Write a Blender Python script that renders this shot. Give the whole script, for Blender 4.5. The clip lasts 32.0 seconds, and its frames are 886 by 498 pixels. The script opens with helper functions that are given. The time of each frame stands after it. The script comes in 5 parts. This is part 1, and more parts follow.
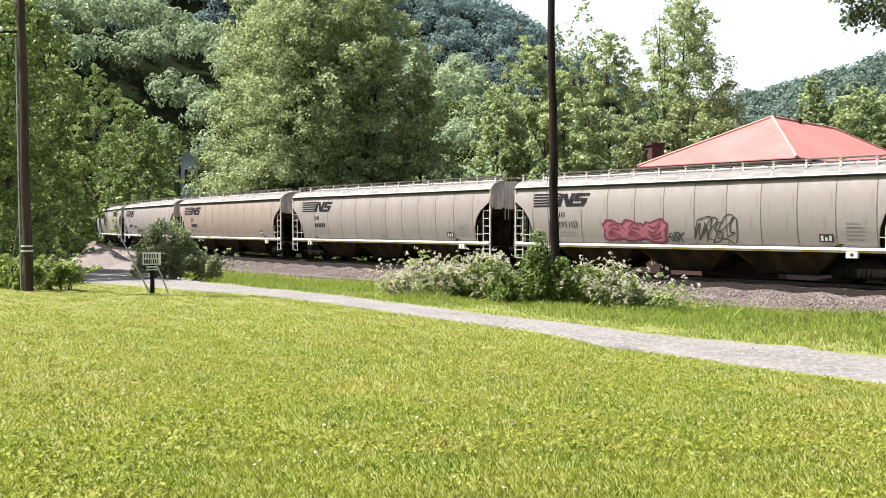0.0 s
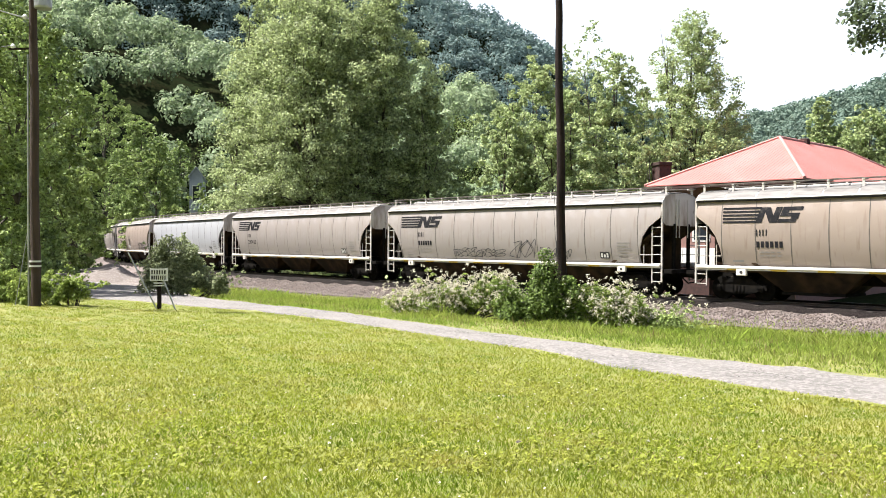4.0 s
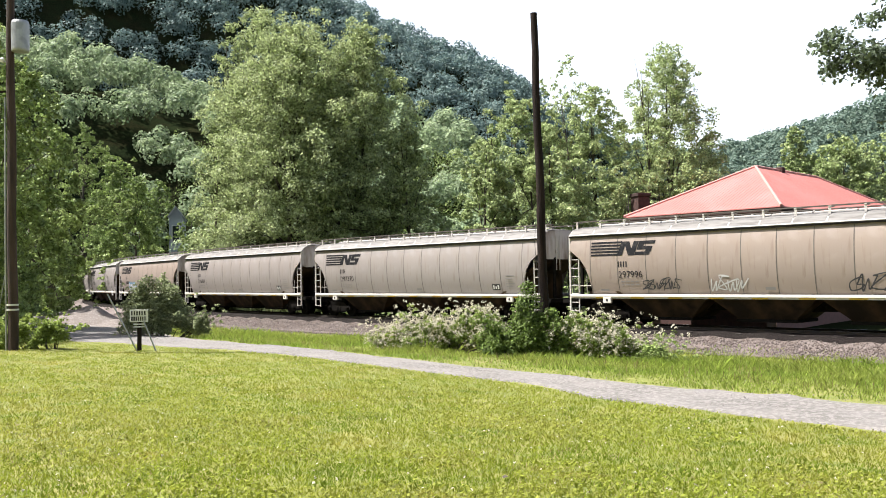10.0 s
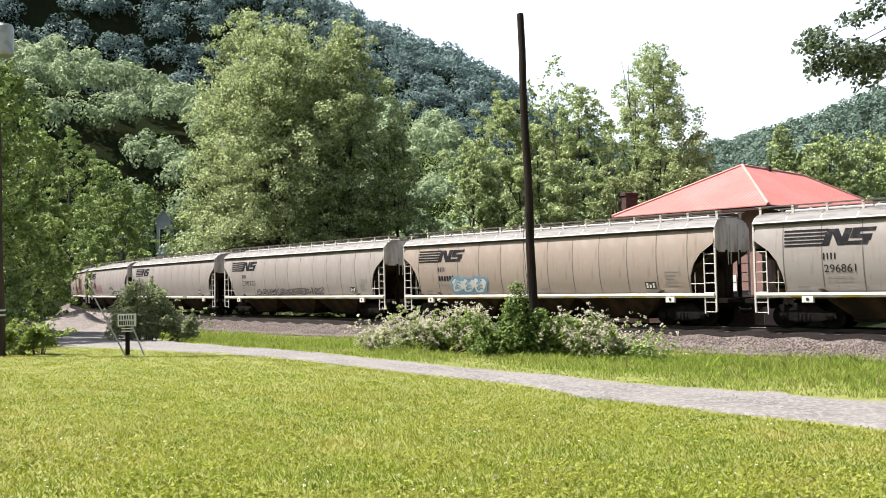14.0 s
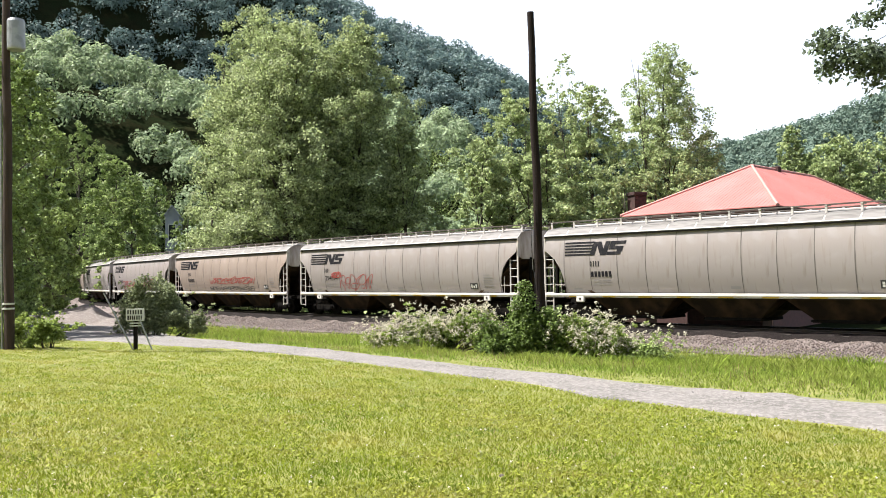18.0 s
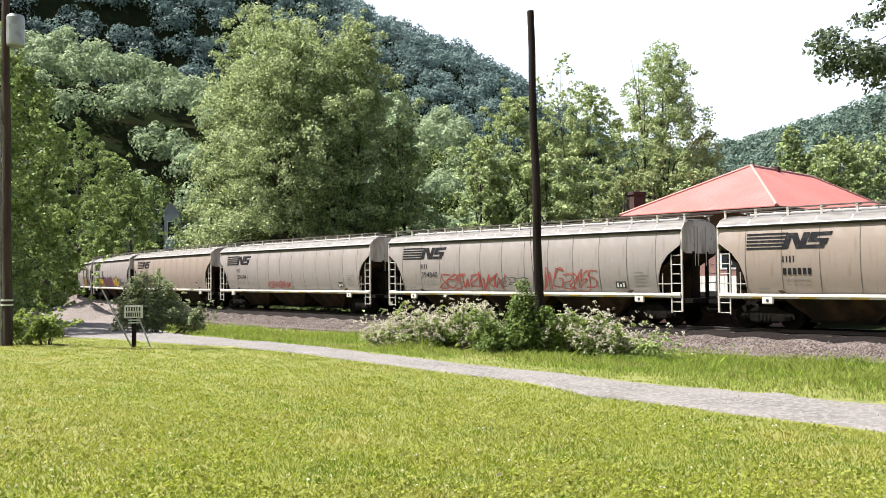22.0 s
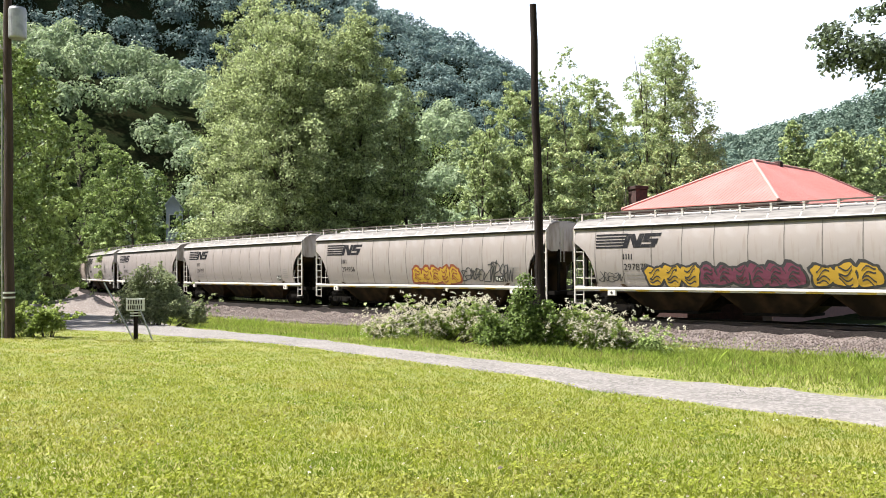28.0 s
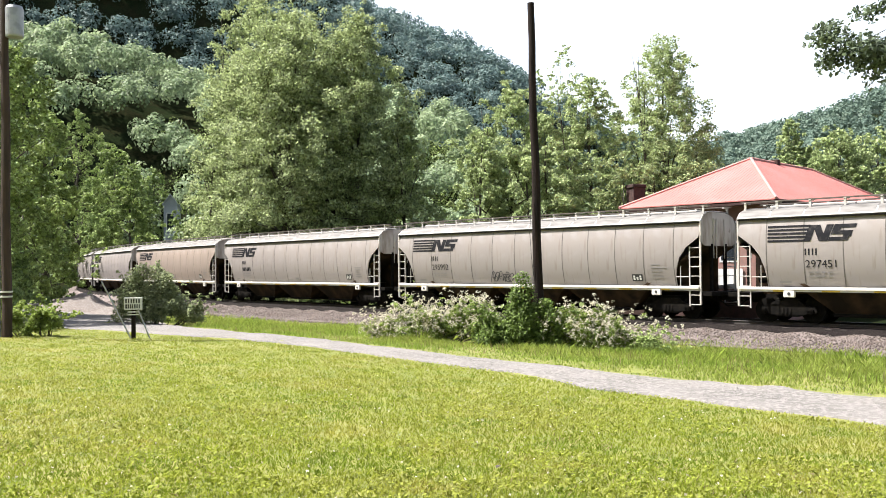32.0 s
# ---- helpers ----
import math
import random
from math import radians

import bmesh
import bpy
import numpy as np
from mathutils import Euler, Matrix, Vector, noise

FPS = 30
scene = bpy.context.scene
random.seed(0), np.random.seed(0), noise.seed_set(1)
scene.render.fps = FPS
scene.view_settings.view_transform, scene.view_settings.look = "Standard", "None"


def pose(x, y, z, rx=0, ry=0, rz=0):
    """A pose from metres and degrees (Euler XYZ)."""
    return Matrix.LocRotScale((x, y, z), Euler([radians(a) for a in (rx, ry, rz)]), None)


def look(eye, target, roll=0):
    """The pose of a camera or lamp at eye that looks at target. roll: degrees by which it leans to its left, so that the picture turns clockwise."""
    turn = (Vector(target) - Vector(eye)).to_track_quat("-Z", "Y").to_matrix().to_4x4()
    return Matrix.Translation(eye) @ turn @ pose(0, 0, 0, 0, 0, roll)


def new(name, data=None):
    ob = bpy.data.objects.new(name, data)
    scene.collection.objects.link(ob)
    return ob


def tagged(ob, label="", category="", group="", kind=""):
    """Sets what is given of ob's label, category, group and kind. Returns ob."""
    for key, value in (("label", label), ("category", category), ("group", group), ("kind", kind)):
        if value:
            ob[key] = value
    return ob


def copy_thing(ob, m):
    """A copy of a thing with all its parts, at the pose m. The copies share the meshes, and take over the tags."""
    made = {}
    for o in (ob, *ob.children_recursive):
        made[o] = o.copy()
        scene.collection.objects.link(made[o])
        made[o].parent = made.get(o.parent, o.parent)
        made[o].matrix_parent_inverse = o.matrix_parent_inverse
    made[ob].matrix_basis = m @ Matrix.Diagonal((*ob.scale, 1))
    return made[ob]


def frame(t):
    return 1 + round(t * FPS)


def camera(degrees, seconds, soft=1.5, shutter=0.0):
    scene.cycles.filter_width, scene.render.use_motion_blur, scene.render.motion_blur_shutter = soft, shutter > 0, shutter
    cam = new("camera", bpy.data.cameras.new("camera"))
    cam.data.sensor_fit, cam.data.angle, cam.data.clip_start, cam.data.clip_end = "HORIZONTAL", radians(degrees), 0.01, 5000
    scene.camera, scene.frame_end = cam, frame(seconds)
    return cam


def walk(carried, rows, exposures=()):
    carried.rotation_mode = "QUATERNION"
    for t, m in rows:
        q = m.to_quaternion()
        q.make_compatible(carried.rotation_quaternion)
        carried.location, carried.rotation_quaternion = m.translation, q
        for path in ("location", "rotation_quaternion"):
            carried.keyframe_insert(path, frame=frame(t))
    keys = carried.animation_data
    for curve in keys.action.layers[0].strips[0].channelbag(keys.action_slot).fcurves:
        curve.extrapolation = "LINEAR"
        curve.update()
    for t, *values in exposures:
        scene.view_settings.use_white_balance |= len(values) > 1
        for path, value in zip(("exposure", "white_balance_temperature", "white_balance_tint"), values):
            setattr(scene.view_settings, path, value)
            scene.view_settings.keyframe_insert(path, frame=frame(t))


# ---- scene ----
cam = camera(54.0, 32.0, soft=0.9)
EYE = 2.12  # metres above the rail
# seconds, yaw, pitch, roll
AIM = [
    (0, 1.04, -1.46, 0.01), (0.5, 1.19, -1.66, -0.27), (1, 1.24, -1.77, -0.28), (1.5, 1.32, -1.49, -0.33),
    (2, 1.57, -1.46, -0.59), (2.5, 1.41, -1.73, -0.52), (4.5, 1.53, 0.09, 0.71), (5, 1.56, 0.34, 0.95),
    (5.5, 3.68, 2.46, -0.53), (6, 2.48, 1.86, 0.92), (6.5, 2.54, 1.30, 0.23), (7, 2.33, 1.71, -0.09),
    (7.5, 2.23, 1.43, 0.60), (8, 2.17, -0.77, 1.08), (8.5, 2.19, -0.98, -0.28), (9, 1.21, 1.18, -0.38),
    (9.5, 0.65, 1.38, -1.03), (10, 0.28, 2.01, -0.78), (10.5, -0.78, 3.54, -1.30), (11, -0.96, 3.57, -1.69),
    (11.5, -0.81, 2.56, -1.51), (12, -0.86, 2.54, -1.52), (12.5, -0.73, 2.36, -1.33), (13, -0.40, 2.26, -1.37),
    (13.5, -0.49, 2.07, -1.35), (15.5, -0.15, 2.14, -1.05), (16, -0.05, 2.18, -0.88), (16.5, 0.06, 1.97, -0.72),
    (17, 0.07, 2.02, -0.89), (17.5, 0.07, 2.08, -0.75), (18, 0.06, 1.94, -0.77), (18.5, -0.00, 1.97, -0.63),
    (19, 0.01, 2.04, -0.53), (19.5, 0.01, 1.98, -0.59), (20, -0.02, 2.01, -0.53), (20.5, -0.04, 2.07, -0.59),
    (21, 0.03, 1.89, -0.56), (21.5, -0.03, 1.88, -0.46), (22, -0.01, 1.84, -0.49), (22.5, -0.02, 1.78, -0.43),
    (23, 0.04, 1.71, -0.33), (23.5, 0.08, 1.65, -0.39), (24, 0.14, 1.43, -0.20), (24.5, 0.05, 1.43, -0.11),
    (25, 0.13, 1.43, -0.17), (25.5, -0.03, 1.61, -0.14), (27.5, 0.12, 1.51, -0.20), (28, 0.10, 1.43, -0.32),
    (28.5, 0.11, 1.33, -0.43), (29, 0.11, 1.29, -0.39), (29.5, 0.10, 1.35, -0.39), (30, 0.06, 1.30, -0.39),
    (30.5, -0.02, 1.36, -0.35), (31, 0.03, 1.43, -0.60), (31.5, -0.05, 1.39, -0.44), (32, -0.04, 1.34, -0.38),
]


def aim(yaw, pitch, roll):
    """The camera's pose for a heading, a tilt and a lean."""
    y, p = radians(yaw), radians(pitch)
    way = Vector((-math.sin(y) * math.cos(p), math.cos(y) * math.cos(p), math.sin(p)))
    return look((0, 0, EYE), Vector((0, 0, EYE)) + way, roll)


walk(cam, [(t, aim(a, b, c)) for t, a, b, c in AIM], exposures=[(0.0, 1.58), (1.0, 1.64), (2.5, 1.65), (5.0, 1.67), (6.0, 1.60), (7.0, 1.57), (8.0, 1.64), (9.0, 1.63), (10.0, 1.49), (11.0, 1.34), (12.0, 1.41), (13.5, 1.44), (17.0, 1.43), (18.0, 1.48), (20.0, 1.52), (22.0, 1.46), (25.0, 1.53), (28.0, 1.56), (30.0, 1.54), (31.0, 1.60), (32.0, 1.64)])

# ---- light ----
SUN = Vector((-0.62, 0.06, 1.0)).normalized()
world = bpy.data.worlds.new("sky")
scene.world = world
world.use_nodes = True
sky = world.node_tree.nodes.new("ShaderNodeTexSky")
sky.sky_type, sky.sun_disc = "NISHITA", False
sky.sun_elevation = math.asin(SUN.z)
sky.sun_rotation = math.atan2(SUN.x, SUN.y)
sky.air_density, sky.dust_density, sky.ozone_density = 1.0, 4.0, 1.0
back = world.node_tree.nodes["Background"]
# summer haze whitens the sky towards the horizon
wn, wl = world.node_tree.nodes, world.node_tree.links
up = wn.new("ShaderNodeSeparateXYZ")
wl.new(wn.new("ShaderNodeTexCoord").outputs["Generated"], up.inputs[0])
veil = wn.new("ShaderNodeMapRange")
veil.inputs["From Min"].default_value, veil.inputs["From Max"].default_value = 0.30, 0.52
veil.inputs["To Min"].default_value, veil.inputs["To Max"].default_value = 4.7, 0.25
wl.new(up.outputs["Z"], veil.inputs["Value"])
haze = wn.new("ShaderNodeMix")
haze.data_type, haze.blend_type = "RGBA", "ADD"
haze.inputs["B"].default_value = (0.97, 0.98, 1.0, 1)
wl.new(veil.outputs[0], haze.inputs["Factor"])
haze.clamp_factor = False
wl.new(sky.outputs[0], haze.inputs["A"])
wl.new(haze.outputs["Result"], back.inputs[0])
back.inputs[1].default_value = 0.066
sun = new("sun", bpy.data.lights.new("sun", "SUN"))
sun.data.energy, sun.data.angle, sun.data.color = 4.6, radians(0.6), (1.0, 0.965, 0.91)
sun.matrix_world = look((0, 0, 60), Vector((0, 0, 60)) - SUN)

# ---- materials ----
def material(name, base, rough=0.6, metal=0.0, spots=(), bump=0.0, bump_scale=40.0, through_light=0.0, per_piece=0.0, space="Object"):
    """A procedural surface. spots: (noise scale, colour, low, high) laid over the base one after another."""
    m = bpy.data.materials.new(name)
    m.use_nodes = True
    n, l = m.node_tree.nodes, m.node_tree.links
    b = n["Principled BSDF"]
    b.inputs["Roughness"].default_value, b.inputs["Metallic"].default_value = rough, metal
    co = n.new("ShaderNodeTexCoord").outputs[space]
    rgb = n.new("ShaderNodeRGB")
    rgb.outputs[0].default_value = (*base, 1)
    colour = rgb.outputs[0]
    for scale, tint, low, high in spots:
        mp = n.new("ShaderNodeMapping")
        mp.inputs["Scale"].default_value = scale if isinstance(scale, tuple) else (scale,) * 3
        l.new(co, mp.inputs[0])
        tex = n.new("ShaderNodeTexNoise")
        tex.inputs["Scale"].default_value, tex.inputs["Detail"].default_value = 1.0, 6.0
        l.new(mp.outputs[0], tex.inputs["Vector"])
        ramp = n.new("ShaderNodeMapRange")
        ramp.inputs["From Min"].default_value, ramp.inputs["From Max"].default_value = low, high
        l.new(tex.outputs["Fac"], ramp.inputs["Value"])
        mix = n.new("ShaderNodeMix")
        mix.data_type = "RGBA"
        l.new(ramp.outputs[0], mix.inputs["Factor"])
        l.new(colour, mix.inputs["A"])
        mix.inputs["B"].default_value = (*tint, 1)
        colour = mix.outputs["Result"]
    if per_piece:
        info = n.new("ShaderNodeObjectInfo").outputs["Random"] if per_piece > 0 else n.new("ShaderNodeNewGeometry").outputs["Random Per Island"]
        amount = abs(per_piece)
        span = n.new("ShaderNodeMapRange")
        span.inputs["To Min"].default_value, span.inputs["To Max"].default_value = 1 - amount, 1 + amount
        l.new(info, span.inputs["Value"])
        hsv = n.new("ShaderNodeHueSaturation")
        l.new(span.outputs[0], hsv.inputs["Value"])
        l.new(colour, hsv.inputs["Color"])
        colour = hsv.outputs[0]
    l.new(colour, b.inputs["Base Color"])
    if bump:
        tex = n.new("ShaderNodeTexNoise")
        tex.inputs["Scale"].default_value, tex.inputs["Detail"].default_value = bump_scale, 5.0
        l.new(co, tex.inputs["Vector"])
        bp = n.new("ShaderNodeBump")
        bp.inputs["Strength"].default_value, bp.inputs["Distance"].default_value = bump, 0.05
        l.new(tex.outputs["Fac"], bp.inputs["Height"])
        l.new(bp.outputs[0], b.inputs["Normal"])
    if through_light:
        tr = n.new("ShaderNodeBsdfTranslucent")
        l.new(colour, tr.inputs["Color"])
        add = n.new("ShaderNodeMixShader")
        add.inputs[0].default_value = through_light
        l.new(b.outputs[0], add.inputs[1])
        l.new(tr.outputs[0], add.inputs[2])
        l.new(add.outputs[0], n["Material Output"].inputs["Surface"])
    return m


def leafy(name, base, tint, light=0.35, vary=0.35, rough=0.6):
    m = material(name, base, rough, spots=[(0.25, tint, 0.4, 0.62)], through_light=light, per_piece=-vary)
    m.node_tree.nodes["Principled BSDF"].inputs["Specular IOR Level"].default_value = 0.25
    return m


LAWN = material("lawn_soil_and_thatch", (0.163, 0.178, 0.030), 0.9, spots=[(0.35, (0.200, 0.196, 0.048), 0.42, 0.62), (3.0, (0.126, 0.152, 0.026), 0.45, 0.62), (22.0, (0.205, 0.200, 0.055), 0.5, 0.68)], bump=0.8, bump_scale=30)
BLADE = material("grass_blade", (0.218, 0.267, 0.025), 0.6, spots=[(0.25, (0.243, 0.258, 0.038), 0.4, 0.62), (1.6, (0.155, 0.215, 0.018), 0.48, 0.64), (0.7, (0.285, 0.272, 0.050), 0.55, 0.7)], through_light=0.5, per_piece=-0.22)
BLADE.node_tree.nodes["Principled BSDF"].inputs["Specular IOR Level"].default_value = 0.25
CLOVER = leafy("clover_leaf", (0.225, 0.262, 0.032), (0.262, 0.275, 0.048), 0.45, 0.3)
DRY = leafy("dry_grass_blade", (0.243, 0.205, 0.091), (0.190, 0.167, 0.068), 0.3, 0.3)
TALL_BLADE = leafy("tall_grass_blade", (0.190, 0.270, 0.042), (0.245, 0.290, 0.062), 0.5, 0.4)
GRAVEL = material("drive_gravel", (0.168, 0.156, 0.148), 0.95, spots=[(0.8, (0.120, 0.112, 0.104), 0.4, 0.6), (14.0, (0.216, 0.200, 0.192), 0.45, 0.6)], bump=0.7, bump_scale=35)
BALLAST = material("ballast_stone", (0.125, 0.098, 0.090), 0.9, spots=[(1.2, (0.078, 0.058, 0.051), 0.42, 0.6), (18.0, (0.164, 0.136, 0.129), 0.45, 0.6)], bump=1.0, bump_scale=22)
STONE = material("crushed_stone", (0.138, 0.114, 0.105), 0.9, spots=[(2.0, (0.128, 0.100, 0.088), 0.4, 0.6)], per_piece=-0.35)
# Woodland ground, its colour darkened so gaps between crowns read as shade.
SHADED_FLOOR = material("shaded_forest_floor", (0.014, 0.020, 0.009), 0.95, spots=[(0.3, (0.018, 0.018, 0.009), 0.4, 0.6), (2.5, (0.009, 0.013, 0.006), 0.45, 0.6)])
SHADED_FLOOR.node_tree.nodes["Principled BSDF"].inputs["Specular IOR Level"].default_value = 0.0
SHELL = material("grey_car_paint", (0.250, 0.228, 0.224), 0.5, spots=[((0.5, 3.0, 0.25), (0.257, 0.224, 0.211), 0.45, 0.7), ((6.0, 6.0, 0.35), (0.193, 0.158, 0.135), 0.56, 0.78), (1.2, (0.282, 0.258, 0.252), 0.5, 0.7)], per_piece=0.04)
SHELL.node_tree.nodes["Principled BSDF"].inputs["Specular IOR Level"].default_value = 0.3
SHELL_TAN = material("dusty_tan_car_paint", (0.265, 0.219, 0.196), 0.5, spots=[((0.5, 3.0, 0.25), (0.257, 0.205, 0.173), 0.45, 0.7), ((6.0, 6.0, 0.35), (0.193, 0.142, 0.112), 0.56, 0.78), (1.2, (0.295, 0.245, 0.218), 0.5, 0.7)], per_piece=0.04)
SHELL_TAN.node_tree.nodes["Principled BSDF"].inputs["Specular IOR Level"].default_value = 0.3
END_RUST = material("dirty_end_paint", (0.430, 0.400, 0.380), 0.7, spots=[((2.0, 2.0, 0.6), (0.203, 0.162, 0.139), 0.46, 0.66), (1.6, (0.109, 0.072, 0.055), 0.62, 0.72)])
ROOF_GREY = material("grey_upper_roof", (0.150, 0.143, 0.138), 0.7, spots=[((1.2, 6, 6), (0.085, 0.078, 0.073), 0.45, 0.65)])
WALK = material("weathered_walk_steel", (0.105, 0.090, 0.080), 0.7, spots=[((4, 4, 4), (0.060, 0.045, 0.036), 0.45, 0.65)])
# Pale siding lowered to blue-grey, so the house's shade is in the colour.
SHADED_SIDING = material("shade_grey_siding", (0.30, 0.32, 0.36), 0.7, spots=[(1.0, (0.25, 0.27, 0.31), 0.45, 0.7)])
SILVER = material("bare_silver_paint", (0.365, 0.372, 0.405), 0.45, metal=0.1, spots=[((0.5, 3.0, 0.25), (0.289, 0.295, 0.320), 0.45, 0.7)], per_piece=0.05)
ROOF_PAINT = material("roof_paint", (0.336, 0.328, 0.316), 0.5, spots=[(0.8, (0.336, 0.312, 0.288), 0.45, 0.65)])
# Dusty rust brown, darkened and blotched black to hold the under-car shade.
SHADED_DUST = material("shaded_dusty_hopper_steel", (0.040, 0.025, 0.014), 0.85, spots=[(1.4, (0.014, 0.010, 0.007), 0.42, 0.62)])
GRIME = material("black_running_gear", (0.005, 0.0045, 0.004), 0.9, spots=[(6.0, (0.011, 0.009, 0.007), 0.45, 0.65)])
# Ballast blackened to paint in the shadow of the train.
SHADE_BED = material("shade_darkened_ballast", (0.012, 0.010, 0.009), 0.9, spots=[(1.2, (0.008, 0.006, 0.006), 0.42, 0.6), (18.0, (0.020, 0.016, 0.015), 0.45, 0.6)], bump=1.0, bump_scale=22)
for dull in (GRIME, SHADED_DUST, SHADE_BED):
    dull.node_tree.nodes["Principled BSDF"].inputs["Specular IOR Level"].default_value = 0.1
LADDER = material("light_ladder_paint", (0.430, 0.410, 0.390), 0.55, spots=[(5.0, (0.441, 0.383, 0.336), 0.5, 0.7)])
SILL = material("white_sill_paint", (0.600, 0.575, 0.540), 0.5, spots=[((1.5, 1, 6), (0.509, 0.452, 0.384), 0.52, 0.72)])
YELLOW = material("yellow_reflector", (0.600, 0.400, 0.040), 0.4)
EMBLEM = material("dark_emblem_paint", (0.014, 0.014, 0.017), 0.8, spots=[(6.0, (0.045, 0.042, 0.042), 0.54, 0.74)])
EMBLEM.node_tree.nodes["Principled BSDF"].inputs["Specular IOR Level"].default_value = 0.1
SEAM = material("dirty_weld_seam", (0.085, 0.075, 0.068), 0.8, spots=[((3, 3, 1.5), (0.15, 0.135, 0.125), 0.42, 0.62)])
FADED = material("faded_stencil_paint", (0.20, 0.19, 0.19), 0.7)
STEEL = material("rail_steel", (0.028, 0.022, 0.019), 0.7, spots=[(3.0, (0.045, 0.030, 0.022), 0.45, 0.65)])
RAIL_TOP = material("polished_rail_head", (0.55, 0.55, 0.55), 0.25, metal=1.0)
TIE = material("creosoted_timber", (0.016, 0.012, 0.010), 0.9, spots=[((2, 12, 12), (0.032, 0.026, 0.022), 0.45, 0.65)])
POLE = material("weathered_pole_timber", (0.010, 0.0065, 0.0055), 0.9, spots=[((9, 9, 0.6), (0.022, 0.013, 0.011), 0.45, 0.65)], bump=0.5, bump_scale=30)
BROWN_POLE = material("brown_pole_timber", (0.050, 0.030, 0.024), 0.9, spots=[((9, 9, 0.6), (0.028, 0.017, 0.013), 0.45, 0.65)], bump=0.5, bump_scale=30)
POLE.node_tree.nodes["Principled BSDF"].inputs["Specular IOR Level"].default_value = 0.2
BARK = material("tree_bark", (0.072, 0.060, 0.048), 0.95, spots=[((8, 8, 1.5), (0.040, 0.032, 0.024), 0.45, 0.62)], bump=0.6, bump_scale=20)
RED_ROOF = material("red_metal_roofing", (0.384, 0.132, 0.116), 0.5, spots=[(0.5, (0.416, 0.160, 0.144), 0.42, 0.65)])
RIDGE_CAP = material("faded_ridge_flashing", (0.464, 0.216, 0.192), 0.45)
PINK_BRICK = material("pale_red_brick", (0.192, 0.112, 0.096), 0.9, spots=[(4.0, (0.224, 0.120, 0.104), 0.42, 0.62)])
BRICK = material("red_brown_brick", (0.044, 0.019, 0.016), 0.9, spots=[(5.0, (0.028, 0.013, 0.011), 0.42, 0.62)], per_piece=0.2)
SIDING = material("white_siding", (0.595, 0.586, 0.570), 0.6, spots=[(1.0, (0.510, 0.493, 0.468), 0.45, 0.7)])
GLASS = material("dark_window_glass", (0.02, 0.025, 0.03), 0.08)
WHITE = material("white_enamel", (0.576, 0.576, 0.560), 0.5, spots=[(4.0, (0.480, 0.472, 0.456), 0.5, 0.7)])
BLACK = material("black_paint", (0.02, 0.02, 0.022), 0.6)
GALV = material("galvanised_steel", (0.357, 0.365, 0.374), 0.45, metal=0.6, spots=[(5.0, (0.272, 0.281, 0.289), 0.45, 0.65)])
PETAL = material("white_blossom", (0.50, 0.47, 0.37), 0.7, through_light=0.3)
LEAF_BIG = leafy("poplar_leaf", (0.335, 0.390, 0.195), (0.285, 0.340, 0.158), 0.36, 0.6)
LEAF_LEFT = leafy("maple_leaf", (0.270, 0.340, 0.115), (0.172, 0.238, 0.080), 0.26, 0.6)
LEAF_PALE = leafy("sycamore_leaf", (0.345, 0.410, 0.195), (0.285, 0.350, 0.160), 0.36, 0.5)
LEAF_BUSH = leafy("bramble_leaf", (0.230, 0.290, 0.072), (0.175, 0.240, 0.058), 0.45, 0.5)
# Dark bush green, lowered further to include the shade within the foliage.
LEAF_SHADE = leafy("shade_dark_bush_leaf", (0.120, 0.175, 0.038), (0.080, 0.125, 0.028), 0.25, 0.6)
LEAF_GREY = leafy("autumn_olive_leaf", (0.270, 0.305, 0.165), (0.215, 0.250, 0.130), 0.45, 0.45)
HEAP = material("pale_crushed_stone", (0.135, 0.113, 0.102), 0.9, spots=[(0.9, (0.120, 0.098, 0.086), 0.42, 0.6), (9.0, (0.205, 0.178, 0.165), 0.50, 0.64)], bump=1.0, bump_scale=12)
PEBBLE = material("pale_drive_stone", (0.200, 0.188, 0.180), 0.9, per_piece=-0.2)
# Hillside, ridge and far leaf greens carry distance haze as added blue.
LEAF_HILL = leafy("hillside_leaf", (0.290, 0.360, 0.205), (0.195, 0.260, 0.150), 0.4, 0.4)
LEAF_RIDGE = leafy("haze_blue_ridge_leaf", (0.160, 0.228, 0.205), (0.112, 0.174, 0.172), 0.3, 0.2)
LEAF_NEAR = leafy("near_branch_leaf", (0.130, 0.165, 0.105), (0.090, 0.120, 0.080), 0.28, 0.6)
LEAF_FAR = leafy("haze_blue_far_leaf", (0.130, 0.185, 0.140), (0.105, 0.160, 0.128), 0.3, 0.15)
GRAFFITI = {k: material(k + "_spray_paint", v, 0.6) for k, v in dict(pink=(0.30, 0.09, 0.13), black=(0.03, 0.03, 0.035), red=(0.28, 0.05, 0.045), yellow=(0.42, 0.26, 0.025), purple=(0.13, 0.028, 0.06), orange=(0.20, 0.05, 0.025), blue=(0.10, 0.22, 0.33), white=(0.45, 0.45, 0.45)).items()}


# ---- mesh helpers ----
def part(name, bm, mat, parent=None, label="", smooth=False):
    """Links a bmesh as one mesh object, under a thing or a part."""
    me = bpy.data.meshes.new(name)
    bm.to_mesh(me)
    bm.free()
    me.materials.append(mat)
    if smooth:
        me.polygons.foreach_set("use_smooth", [True] * len(me.polygons))
    ob = new(name, me)
    ob.parent = parent
    if label:
        tagged(ob, label)
    return ob


